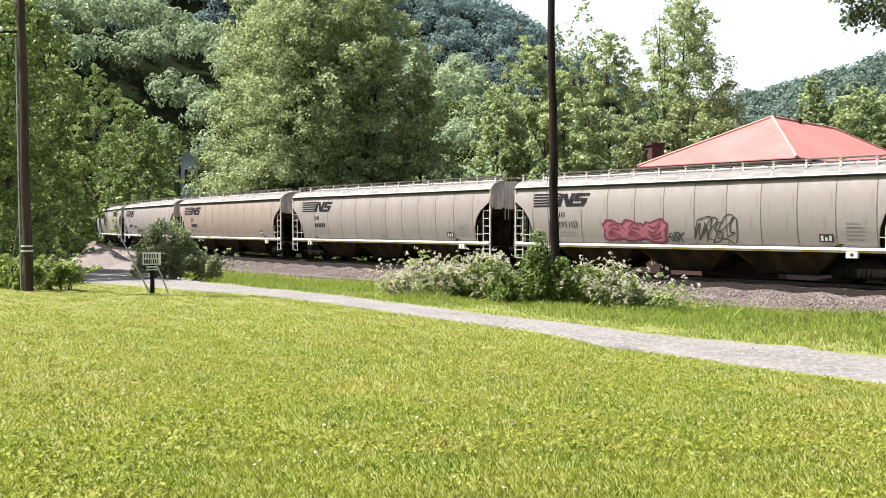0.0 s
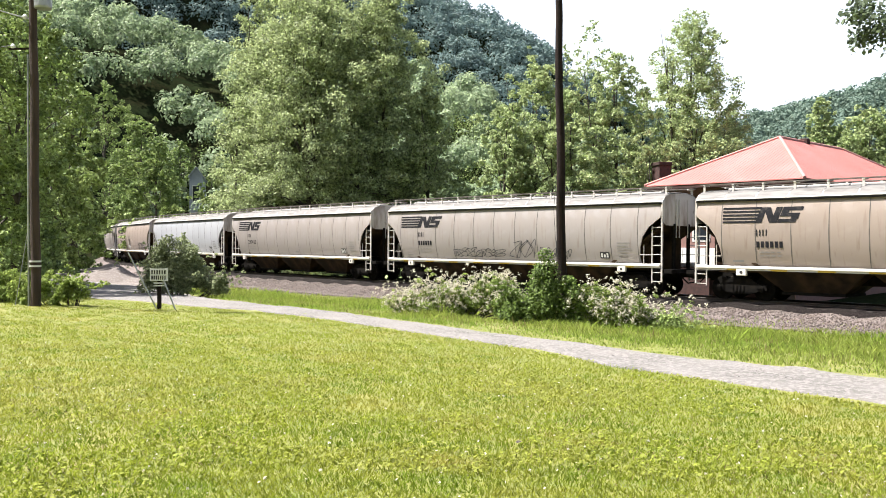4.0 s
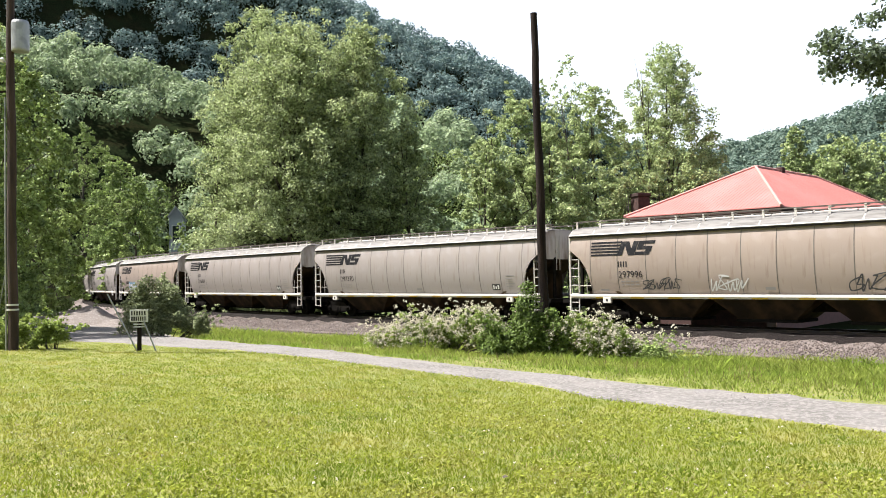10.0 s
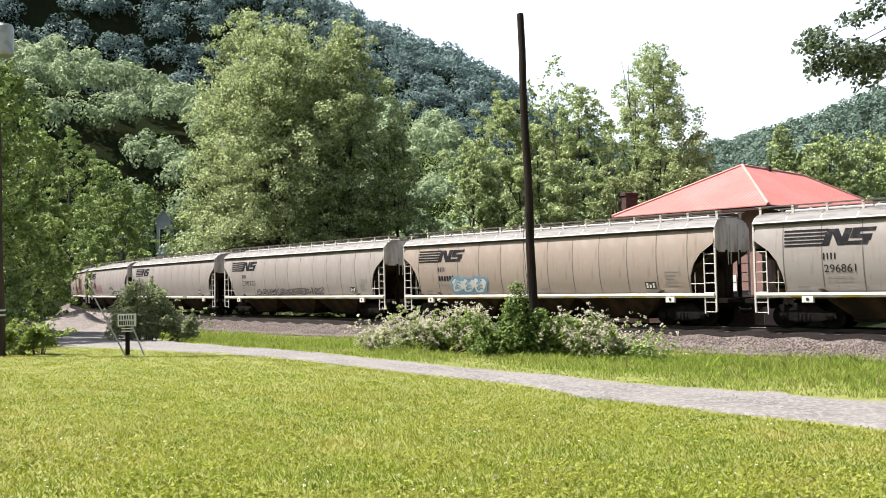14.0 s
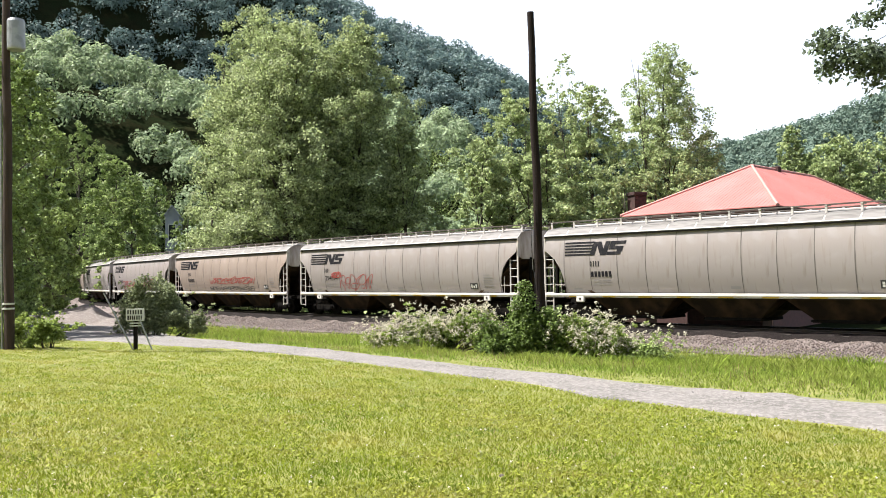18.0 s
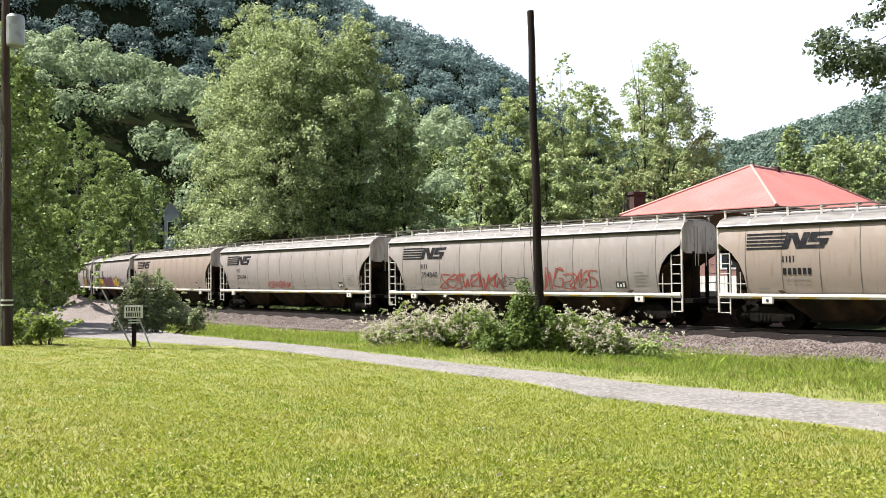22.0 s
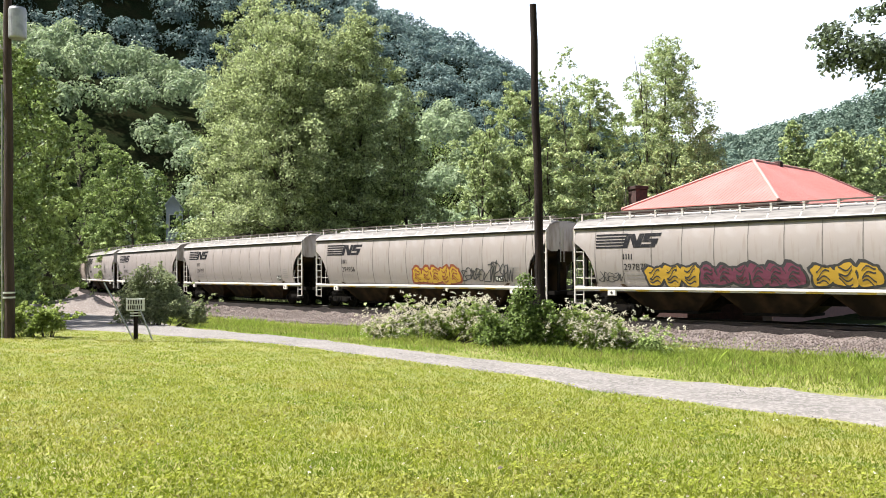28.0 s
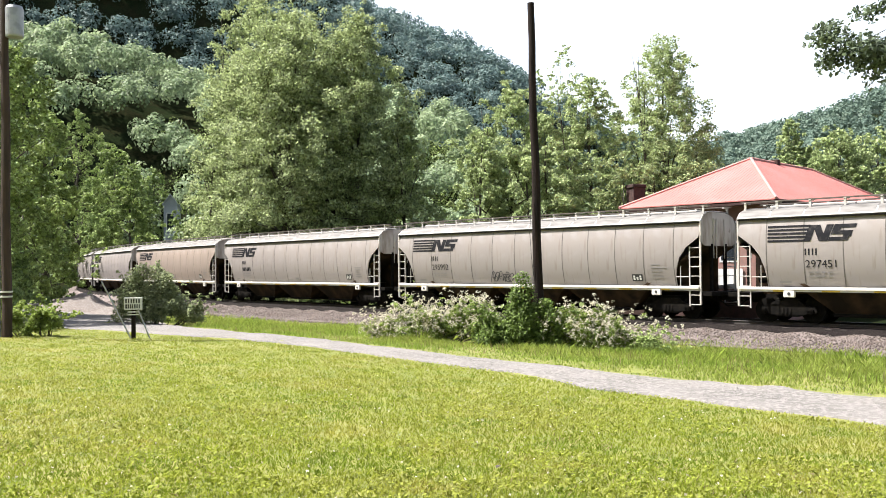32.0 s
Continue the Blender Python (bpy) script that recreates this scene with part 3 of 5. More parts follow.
# Trees behind the train, each with its own crown
TREES = [
    # name, u, depth, height, crown start, spread, leaf, leaves, label, seed, leaf size, boughs, shape, stems
    ("poplar", 520, 76, 25.6, 0.8, 8.4, LEAF_BIG, 130000, "broad leafy poplar with several stems behind the track", 11, 0.125, 120, "dome", 3),
    ("poplar", 455, 81, 28.6, 1.0, 5.9, LEAF_BIG, 70000, "tall leafy poplar grown into its neighbour", 12, 0.13, 80, "dome", 2),
    ("poplar", 632, 78, 25.9, 1.0, 6.0, LEAF_BIG, 70000, "tall leafy poplar with a rounded top", 13, 0.13, 80, "dome", 2),
    ("poplar", 712, 76, 16.6, 0.5, 3.4, LEAF_BIG, 18000, "slender leafy poplar beside taller ones", 15, 0.135, 26, "dome", 1),
    ("poplar", 375, 78, 14.5, 0.3, 3.4, LEAF_BIG, 16000, "low leafy tree beside the big poplars", 14, 0.135, 26, "dome", 1),
    ("sycamore", 906, 66, 16.8, 0.5, 4.4, LEAF_PALE, 38000, "pale green young sycamore behind the track", 21, 0.11, 34, "dome", 2),
    ("sycamore", 1048, 69, 18.2, 0.5, 3.9, LEAF_PALE, 34000, "pale green young sycamore with an open crown", 22, 0.11, 44, "dome", 2),
    ("sycamore", 972, 64, 14.2, 0.3, 4.4, LEAF_PALE, 30000, "low pale green tree between taller ones", 23, 0.11, 30, "dome", 2),
    ("sycamore", 850, 64, 13.6, 0.4, 2.4, LEAF_PALE, 13000, "slender pale green tree at the end of a row", 56, 0.11, 18, "dome", 1),
    ("sycamore", 1000, 71, 21.2, 9.0, 2.6, LEAF_PALE, 4200, "thin nearly bare tree top with sparse leaves", 42, 0.10, 22, "oval", 1),
    ("sycamore", 955, 71, 19.6, 9.0, 1.6, LEAF_PALE, 1700, "thin nearly bare tree top with sparse leaves", 57, 0.10, 12, "oval", 1),
    ("sycamore", 1182, 70, 21.3, 1.0, 5.0, LEAF_PALE, 62000, "tall open sycamore with gaps in its crown", 24, 0.10, 70, "dome", 2),
    ("sycamore", 1238, 72, 14.5, 1.0, 3.4, LEAF_BIG, 11000, "open sycamore beside the red-roofed building", 58, 0.10, 22, "dome", 1),
    ("sycamore", 1108, 62, 10.5, 0.2, 3.4, LEAF_BIG, 13000, "dense shrubby tree behind the brick chimney", 25, 0.12, 24, "dome", 1),
    ("sycamore", 1165, 66, 11.0, 0.2, 3.6, LEAF_BIG, 13000, "dense shrubby tree beside the brick chimney", 43, 0.12, 24, "dome", 1),
    ("maple", 1405, 95, 18.8, 2.0, 3.0, LEAF_PALE, 20000, "slender leafy tree behind the red roof", 27, 0.17, 40, "dome", 1),
    ("maple", 1485, 90, 16.8, 1.0, 4.6, LEAF_PALE, 28000, "spreading leafy tree behind the red roof", 28, 0.16, 54, "dome", 1),
    ("maple", 1445, 99, 16.0, 1.0, 4.2, LEAF_PALE, 24000, "leafy tree in a row behind the red roof", 47, 0.17, 50, "dome", 1),
    ("maple", 1562, 94, 16.9, 1.0, 5.0, LEAF_PALE, 28000, "leafy tree in a row behind the red roof", 48, 0.17, 54, "dome", 1),
    ("maple", 1640, 92, 17.0, 1.0, 6.0, LEAF_LEFT, 11000, "spreading leafy tree beyond the red roof", 29, 0.17, 34, "dome", 1),
    ("maple", 38, 56, 16.8, 0.3, 3.3, LEAF_LEFT, 30000, "tall maple at the edge of the stone yard", 31, 0.11, 34, "dome", 1),
    ("maple", 80, 64, 14.8, 0.2, 2.6, LEAF_LEFT, 26000, "leafy maple at the bend of the track", 32, 0.12, 32, "dome", 1),
    ("maple", 142, 118, 24.0, 0.2, 5.6, LEAF_LEFT, 28000, "leafy maple beyond the bend of the track", 33, 0.13, 34, "dome", 1),
    ("maple", 205, 104, 17.6, 0.2, 5.0, LEAF_LEFT, 26000, "round leafy maple at the foot of the slope", 34, 0.16, 36, "dome", 1),
    ("maple", 233, 93, 13.9, 0.2, 3.9, LEAF_LEFT, 20000, "leafy maple before the pale house", 50, 0.14, 30, "dome", 1),
    ("maple", 330, 91, 10.6, 0.2, 1.9, LEAF_LEFT, 9000, "slender leafy maple beside the pale house", 51, 0.13, 16, "dome", 1),
    ("maple", 275, 118, 17.5, 0.2, 3.0, LEAF_LEFT, 11000, "leafy maple on the slope over the pale house", 44, 0.18, 24, "dome", 1),
    ("maple", -24, 39, 13.0, 0.3, 3.3, LEAF_LEFT, 24000, "leafy maple over the bend of the drive", 59, 0.10, 40, "dome", 1),
    ("maple", -78, 44, 13.0, 0.3, 4.0, LEAF_LEFT, 22000, "leafy maple beside the drive", 35, 0.11, 40, "dome", 1),
    ("maple", -150, 44, 13.0, 0.2, 4.8, LEAF_LEFT, 18000, "leafy maple beside the drive", 36, 0.12, 36, "dome", 1),
    ("maple", -118, 34, 13.6, 0.2, 3.4, LEAF_LEFT, 30000, "leafy maple whose branches hang over the drive", 45, 0.085, 36, "dome", 1),
    ("maple", -330, 30, 12.0, 0.2, 4.6, LEAF_LEFT, 12000, "leafy maple beside the lawn", 46, 0.12, 30, "dome", 1),
    ("sycamore", 770, 80, 8.4, 0.2, 3.0, LEAF_PALE, 8000, "low pale tree in a gap behind the track", 39, 0.13, 18, "dome", 1),
    ("sycamore", 830, 76, 8.0, 0.2, 2.8, LEAF_PALE, 8000, "low pale tree in a gap behind the track", 40, 0.13, 18, "dome", 1),
]
for name, u, depth, h, low, spread, leaf, count, label, seed, ls, n, shape, stems in TREES:
    tree(name, px_place(u, depth), depth, h, low, spread, leaf, count, label, seed=seed, leaf_size=ls, n=n, shape=shape, stems=stems, r=0.06 if count < 5000 else None, group="trees behind the track")


# Woods on the hills, past counting
def woods(name, az0, az1, r0, r1, gap, leaf, per, size, seed, label, tall=1.5, full=1.0):
    """Rounded crowns, each a heap of leafy lobes, on a loose grid over the slope."""
    rng = np.random.default_rng(seed)
    g = np.arange(-r1, r1, gap)
    x, y = np.meshgrid(g, g[g > 0] * 0.92, indexing="ij")
    x, y = x + (np.arange(y.shape[1]) % 2 * gap / 2)[None], y
    x, y = x.ravel() + rng.uniform(-0.34, 0.34, x.size) * gap, y.ravel() + rng.uniform(-0.34, 0.34, x.size) * gap
    r, az = np.hypot(x, y), np.degrees(np.arctan2(x, y))
    keep = (az > az0) & (az < az1) & (r > r0) & (r < r1)
    # the gully over the pale house
    keep &= ~((az > -17.9) & (az < -16.5) & (r < 135))
    x, y, r = x[keep], y[keep], r[keep]
    d, s = off_track(x, y)
    keep = (d < -4.5) | (d > 5) & (s < -62) | (d > 15) | (s < -112)
    x, y, r = x[keep], y[keep], r[keep]
    n = len(x)
    z = height(x, y)
    wide = gap * rng.uniform(0.45, 0.64, n) * full
    top = z + gap * tall * rng.uniform(0.65, 1.35, n)
    cs, ks = [], []
    for k in range(10):
        d = rng.normal(size=(n, 3))
        d[:, 2] = np.abs(d[:, 2]) * 0.9 - 0.15
        d /= np.linalg.norm(d, axis=1)[:, None]
        reach = 0.0 if k == 0 else 0.66
        cs.append(np.stack([x, y, top - wide * 1.1], -1) + d * wide[:, None] * reach * np.array([1, 1, 1.05]))
        kk = wide * (0.62 if k == 0 else rng.uniform(0.30, 0.48, n))
        ks.append(np.stack([kk, kk, kk * 1.05], -1))
    sc = np.clip(np.tile(r, 10) / (0.5 * (r0 + r1)), 0.5, 1.4)
    v, f = leaves(rng, np.vstack(cs), np.vstack(ks), n * per, size, 0.30, sc, 1.0, 0.1, 0.6)
    return tagged(raw(name, v, f, leaf), label, "woods", kind="stuff")


woods("hillside_woods", -36, 14, 100, 208, 5.9, LEAF_HILL, 540, 0.31, 51, "dense bright green broadleaf woods on the lower hillside")
# the blue of these two woods is distance haze put into the leaf colour
woods("ridge_woods", -36, 13, 280, 425, 7.0, LEAF_RIDGE, 380, 0.56, 53, "dense woods on the upper hillside and ridge, leaves coloured blue-green for haze", 1.2, 1.5)
woods("far_hillside_woods", 8, 44, 420, 660, 10.5, LEAF_FAR, 230, 0.95, 52, "woods on the far hillside with distance haze put into their blue-green colour", 1.1, 1.2)


# Scrub along the far side of the track
def scrub():
    rng = np.random.default_rng(57)
    n = 1300
    ss = rng.uniform(-125, 6, n)
    aa = rng.uniform(6.0, 62.0, n)
    pts = np.array([track(a, b)[:2] for a, b in zip(ss, aa)])
    z = height(pts[:, 0], pts[:, 1])
    tall = rng.uniform(0.5, 1.3, n) * np.interp(aa, [6, 14, 30, 62], [1.1, 2.4, 3.4, 4.5])
    c = np.column_stack([pts, z + tall * 0.5])
    k = np.stack([tall * 0.62, tall * 0.62, tall * 0.55], -1)
    v, f = leaves(rng, c, k, 80000, 0.19)
    tagged(raw("trackside_scrub", v, f, LEAF_LEFT), "low green scrub growing along the far side of the track", "scrub", kind="stuff")


scrub()


# ---- red-roofed building ----
def building():
    b = thing("building", "long building with red metal hip roof and pale brick walls", "building")
    near, left = Vector((16.98, 44.1, 0)), Vector((10.36, 50.8, 0))
    across = (left - near).normalized()
    back = Vector((-across.y, across.x, 0)) * -1
    wide, deep, eave, top = (left - near).length, 22.7, 5.62, 8.67
    m = Matrix((( back.x, across.x, 0, near.x), (back.y, across.y, 0, near.y), (0, 0, 1, 0), (0, 0, 0, 1)))
    b.matrix_world = m
    g, inset = -0.9, 0.8
    # x runs away from the track, y along the end wall
    walls = [(inset, inset + 0.3, inset, wide - inset), (deep - inset - 0.3, deep - inset, inset, wide - inset), (inset + 0.3, deep - inset - 0.3, inset, inset + 0.3), (inset + 0.3, deep - inset - 0.3, wide - inset - 0.3, wide - inset)]
    for x0, x1, y0, y1 in walls:
        bm = bmesh.new()
        box(bm, x0, x1, y0, y1, g, eave - 0.1)
        part("wall", bm, PINK_BRICK, b, "pale red brick wall")
    bm = bmesh.new()
    box(bm, inset - 0.06, inset - 0.004, inset - 0.05, wide - inset + 0.05, g, 1.0)
    part("plinth", bm, BRICK, b, "dark red-brown brick plinth")
    for k in range(2):
        bm = bmesh.new()
        y = 3.0 + k * 3.2
        box(bm, inset - 0.03, inset + 0.05, y - 0.55, y + 0.55, 2.4, 4.6)
        win = part("window", bm, SIDING, b, "white-framed window")
        for zz in (2.5, 3.55):
            bm = bmesh.new()
            box(bm, inset - 0.045, inset - 0.02, y - 0.45, y + 0.45, zz, zz + 0.92)
            part("pane", bm, GLASS, win)
    # white boards along the end wall
    for k in range(22):
        bm = bmesh.new()
        y = inset + 1.4 + k * 0.27
        box(bm, inset - 0.10, inset - 0.05, y, y + 0.25, 1.0, 2.05)
        part("board", bm, SIDING, b)
    ridge = [Vector((7.07, wide / 2, top)), Vector((7.07 + 8.75, wide / 2, top))]
    c = [Vector((0, 0, eave)), Vector((0, wide, eave)), Vector((deep, wide, eave)), Vector((deep, 0, eave))]
    for a, e, tops in ((c[0], c[1], [ridge[0]]), (c[1], c[2], [ridge[1], ridge[0]]), (c[2], c[3], [ridge[1]]), (c[3], c[0], [ridge[0], ridge[1]])):
        bm = bmesh.new()
        pts = [a, e, *tops]
        down = Vector((0, 0, 0.05))
        v0, v1 = [bm.verts.new(q) for q in pts], [bm.verts.new(q - down) for q in pts]
        bm.faces.new(v0), bm.faces.new(v1[::-1])
        for i in range(len(pts)):
            j = (i + 1) % len(pts)
            bm.faces.new((v0[i], v1[i], v1[j], v0[j]))
        bmesh.ops.recalc_face_normals(bm, faces=bm.faces)
        slope = part("roof", bm, RED_ROOF, b, "red ribbed metal roof slope")
        # raised ribs run up the slope
        run = (e - a).normalized()
        first = tops[-1]
        up_way = first - a
        up_way = up_way - run * up_way.dot(run)
        nrm = run.cross(up_way).normalized()
        if nrm.z < 0:
            nrm = -nrm
        l0, l1 = (tops[-1] - a).dot(run), (tops[0] - a).dot(run)
        total = (e - a).length
        for k in range(1, int(total / 0.23)):
            d = k * 0.23
            reach = min(1.0, d / max(l0, 1e-3), (total - d) / max(total - l1, 1e-3))
            p0, p1 = a + run * d, a + run * d + up_way * reach
            t, h = run * 0.022, nrm * 0.016
            bm = bmesh.new()
            w = [bm.verts.new(q + nrm * 0.002) for q in (p0 - t, p0 + t, p1 + t, p1 - t, p0 + h, p1 + h)]
            bm.faces.new((w[0], w[4], w[5], w[3])), bm.faces.new((w[4], w[1], w[2], w[5])), bm.faces.new((w[0], w[1], w[4]))
            part("roof_rib", bm, RED_ROOF, slope)
    for a, e in ((c[0], ridge[0]), (c[1], ridge[0]), (c[2], ridge[1]), (c[3], ridge[1]), (ridge[0], ridge[1])):
        bm = bmesh.new()
        rod(bm, a + Vector((0, 0, 0.02)), e + Vector((0, 0, 0.02)), 0.09, n=6)
        part("ridge_cap", bm, RIDGE_CAP, b, "faded pink ridge flashing")
    for i in range(4):
        bm = bmesh.new()
        a, e = c[i], c[(i + 1) % 4]
        box(bm, min(a.x, e.x) - 0.05, max(a.x, e.x) + 0.05, min(a.y, e.y) - 0.05, max(a.y, e.y) + 0.05, eave - 0.24, eave - 0.12)
        part("fascia", bm, BRICK, b, "dark eave board")
    bm = bmesh.new()
    box(bm, 10.2, 10.6, wide / 2 - 0.25, wide / 2 + 0.25, top - 0.2, top + 0.22, 0.03)
    part("chimney", bm, BRICK, b, "short brick chimney on the ridge")
    return b


building()


def chimney():
    x, y = 13.5, 60.5
    c = thing("chimney", "square brick chimney with a corbelled top behind the roof", "chimney", pose(x, y, ground_at(x, y), 0, 0, 20))
    bm = bmesh.new()
    box(bm, -0.46, 0.46, -0.46, 0.46, -0.3, 8.45)
    part("shaft", bm, BRICK, c)
    bm = bmesh.new()
    box(bm, -0.54, 0.54, -0.54, 0.54, 8.35, 8.6, 0.03)
    part("cap", bm, BRICK, c)


chimney()


# ---- poles and sign ----
def pole_shaft(name, x, y, h, r, lean_x, label, timber=POLE):
    p = thing(name, label, "pole", pose(x, y, ground_at(x, y) - 0.2, 0, lean_x, 0))
    steps = 9
    bm = tube(bmesh.new(), [(0.02 * math.sin(k * 1.7), 0, h * k / steps) for k in range(steps + 1)], [r * (1 - 0.3 * k / steps) for k in range(steps + 1)], 16)
    part("shaft", bm, timber, p)
    return p


right_pole = pole_shaft("utility_pole", 3.02, 27.0, 10.95, 0.15, -1.15, "bare dark wooden pole standing in a flowering thicket")
left_pole = pole_shaft("utility_pole", -12.66, 25.3, 12.0, 0.145, -0.7, "brown wooden utility pole with a grey transformer box", BROWN_POLE)


def sign():
    x, y = -9.1, 25.6
    g = ground_at(x, y)
    s = thing("yard_sign", "small white notice board with dark lettering on a short dark post", "sign", pose(x, y, g, 0, 0, 8))
    bm = bmesh.new()
    box(bm, -0.055, 0.055, 0.01, 0.10, -0.2, 0.92)
    part("post", bm, POLE, s)
    bm = bmesh.new()
    box(bm, -0.26, 0.26, -0.015, 0.012, 0.84, 1.20, 0.005)
    board = part("board", bm, WHITE, s)
    rng = random.Random(4)
    for r, z in enumerate((1.04, 0.88)):
        for k in range(6 + r):
            bm = bmesh.new()
            w = 0.44 / (6 + r)
            box(bm, -0.22 + k * w, -0.22 + k * w + w * rng.uniform(0.45, 0.75), -0.020, -0.0155, z, z + 0.12)
            part("letter_bar", bm, BLACK, board)
    for z in (0.76, 0.68):
        bm = bmesh.new()
        box(bm, -0.16, 0.16, -0.01, 0.005, z, z + 0.035)
        part("cross_slat", bm, WHITE, s)
    for n, (a, b) in enumerate((((-0.90, 0.02, 1.68), (-0.05, 0.05, -0.05)), ((0.14, -0.03, 0.86), (0.50, -0.05, -0.05)))):
        part("brace", tube(bmesh.new(), [a, b], [0.022, 0.022], 8), GALV, s, "thin grey metal brace")


sign()


def pole_gear():
    """What hangs on the left pole, in its own space."""
    p = left_pole
    bm = tube(bmesh.new(), [(0.30, -0.02, 8.95), (0.30, -0.02, 9.0), (0.30, -0.02, 9.78), (0.30, -0.02, 9.86)], [0.235, 0.25, 0.25, 0.22], 20)
    part("transformer", bm, GALV, p, "pale grey transformer can")
    bm = bmesh.new()
    box(bm, 0.08, 0.14, -0.08, 0.04, 9.1, 9.7)
    part("bracket", bm, GALV, p)
    part("lamp_arm", tube(bmesh.new(), [(-0.1, -0.02, 8.65), (-0.6, -0.1, 8.78), (-1.1, -0.2, 8.92)], [0.025, 0.022, 0.02], 8), GALV, p)
    part("lamp_head", tube(bmesh.new(), [(-1.02, -0.18, 8.93), (-1.2, -0.2, 8.98), (-1.55, -0.28, 8.99), (-1.75, -0.32, 8.95)], [0.05, 0.11, 0.12, 0.05], 12), GALV, p, "grey street lamp head")
    for z, x in ((8.72, -0.24), (7.85, -0.6)):
        part("insulator", tube(bmesh.new(), [(x, -0.02, z - 0.06), (x, -0.02, z + 0.02), (x, -0.02, z + 0.08)], [0.06, 0.075, 0.03], 10), WHITE, p)
    bm = bmesh.new()
    box(bm, -0.72, 0.05, -0.06, 0.02, 7.76, 7.80)
    part("cross_arm", bm, POLE, p)
    part("conduit", tube(bmesh.new(), [(-0.17, -0.06, 0.1), (-0.165, -0.06, 3.0), (-0.15, -0.05, 7.6)], [0.03, 0.03, 0.03], 8), GALV, p, "grey conduit pipe")
    for z in (1.36, 1.50):
        part("band", tube(bmesh.new(), [(0, 0, z), (0, 0, z + 0.05)], [0.168, 0.168], 16), WHITE, p)
    part("guy_wire", tube(bmesh.new(), [(-0.16, -0.05, 2.6), (-0.55, -0.1, 0.25)], [0.012, 0.012], 6), GALV, p)
    part("cable", tube(bmesh.new(), [(-0.6, -0.02, 7.9), (-6, 1.5, 7.4), (-14, 4, 7.6)], [0.012, 0.012, 0.012], 6), BLACK, p)
    part("cable", tube(bmesh.new(), [(-0.17, -0.13, 2.8), (-0.19, -0.14, 1.7), (-0.15, -0.13, 0.8)], [0.01, 0.01, 0.01], 5), BLACK, right_pole)
    part("cable", tube(bmesh.new(), [(-0.14, -0.1, 4.8), (-0.24, -0.12, 3.8), (-0.2, -0.1, 2.9), (-0.14, -0.1, 2.3)], [0.008] * 4, 5), BLACK, right_pole)


pole_gear()


# ---- stone heaps, low walls and the far house ----
def heap(x, y, rx, ry, h, turn, seed, label, mat=HEAP):
    rng = np.random.default_rng(seed)
    n = 26
    g = np.linspace(-1.15, 1.15, n)
    gx, gy = np.meshgrid(g, g, indexing="ij")
    r = np.hypot(gx, gy)
    bump = np.array([noise.noise((a * 2.1, b * 2.1, seed)) for a, b in zip(gx.ravel(), gy.ravel())]).reshape(n, n)
    z = h * np.clip(1.05 - r, 0, 1) * (1 + 0.5 * bump) - 0.08
    c, s = math.cos(radians(turn)), math.sin(radians(turn))
    wx, wy = x + c * gx * rx - s * gy * ry, y + s * gx * rx + c * gy * ry
    wz = height(wx.ravel(), wy.ravel()).reshape(n, n) + z
    v = np.stack([wx, wy, wz], -1).reshape(-1, 3)
    f = [(i * n + j, (i + 1) * n + j, (i + 1) * n + j + 1, i * n + j + 1) for i in range(n - 1) for j in range(n - 1)]
    ob = raw("gravel_mound", v, f, mat, smooth=True)
    tagged(ob, label, "heap")
    return ob


heap(-22.6, 54.0, 5.4, 2.8, 1.15, -35, 3, "heap of grey-brown crushed stone beside the track")
heap(-17.8, 49.0, 3.4, 2.0, 0.7, -35, 4, "low heap of grey-brown crushed stone")
heap(5.5, 14.4, 0.8, 0.45, 0.12, -40, 5, "low hump of loose gravel on the edge of the drive", GRAVEL)


def low_wall(x, y, wide, high, label):
    g = ground_at(x, y)
    w = thing("low_wall", label, "wall", pose(x, y, g, 0, 0, -44.3))
    bm = bmesh.new()
    box(bm, -wide / 2, wide / 2, -0.5, 0.5, -0.1, high - 0.1, 0.04)
    part("block", bm, BRICK, w)
    bm = bmesh.new()
    box(bm, -wide / 2 - 0.05, wide / 2 + 0.05, -0.55, 0.55, high - 0.1, high, 0.02)
    part("coping", bm, BRICK, w)


low_wall(12.8, 39.3, 3.6, 1.3, "low red-brown brick wall across the track")
low_wall(9.9, 44.6, 1.6, 1.5, "short red-brown brick block across the track")
marker = thing("marker_post", "short white post across the track", "post", pose(13.75, 38.2, ground_at(13.75, 38.2)))
part("post", tube(bmesh.new(), [(0, 0, -0.1), (0, 0, 1.3), (0, 0, 1.34)], [0.11, 0.11, 0.06], 10), WHITE, marker)


def house():
    x, y = -31.6, 101.0
    h = thing("house", "pale wooden house, coloured grey for shade, with a steep gable among trees", "house", pose(x, y, ground_at(x, y), 0, 0, 14))
    z0 = ground_at(x, y)
    e, t = 10.1 - z0, 10.9 - z0
    bm = prism(bmesh.new(), [(-0.75, -0.5), (0.75, -0.5), (0.75, e), (0, t), (-0.75, e)], 0, 8)
    part("wall", bm, SHADED_SIDING, h)
    for s in (-1, 1):
        bm = prism(bmesh.new(), [(0, t + 0.02), (s * 0.9, e - 0.3), (s * 0.9, e - 0.15), (0, t + 0.2)], -0.3, 8.3)
        part("roof", bm, SHADED_SIDING, h)
    bm = bmesh.new()
    box(bm, -0.45, 0.45, -0.05, 0.02, e - 3.4, e - 1.2)
    win = part("window", bm, WHITE, h)
    bm = bmesh.new()
    box(bm, -0.36, 0.36, -0.075, -0.052, e - 3.3, e - 1.3)
    part("pane", bm, GLASS, win)


house()


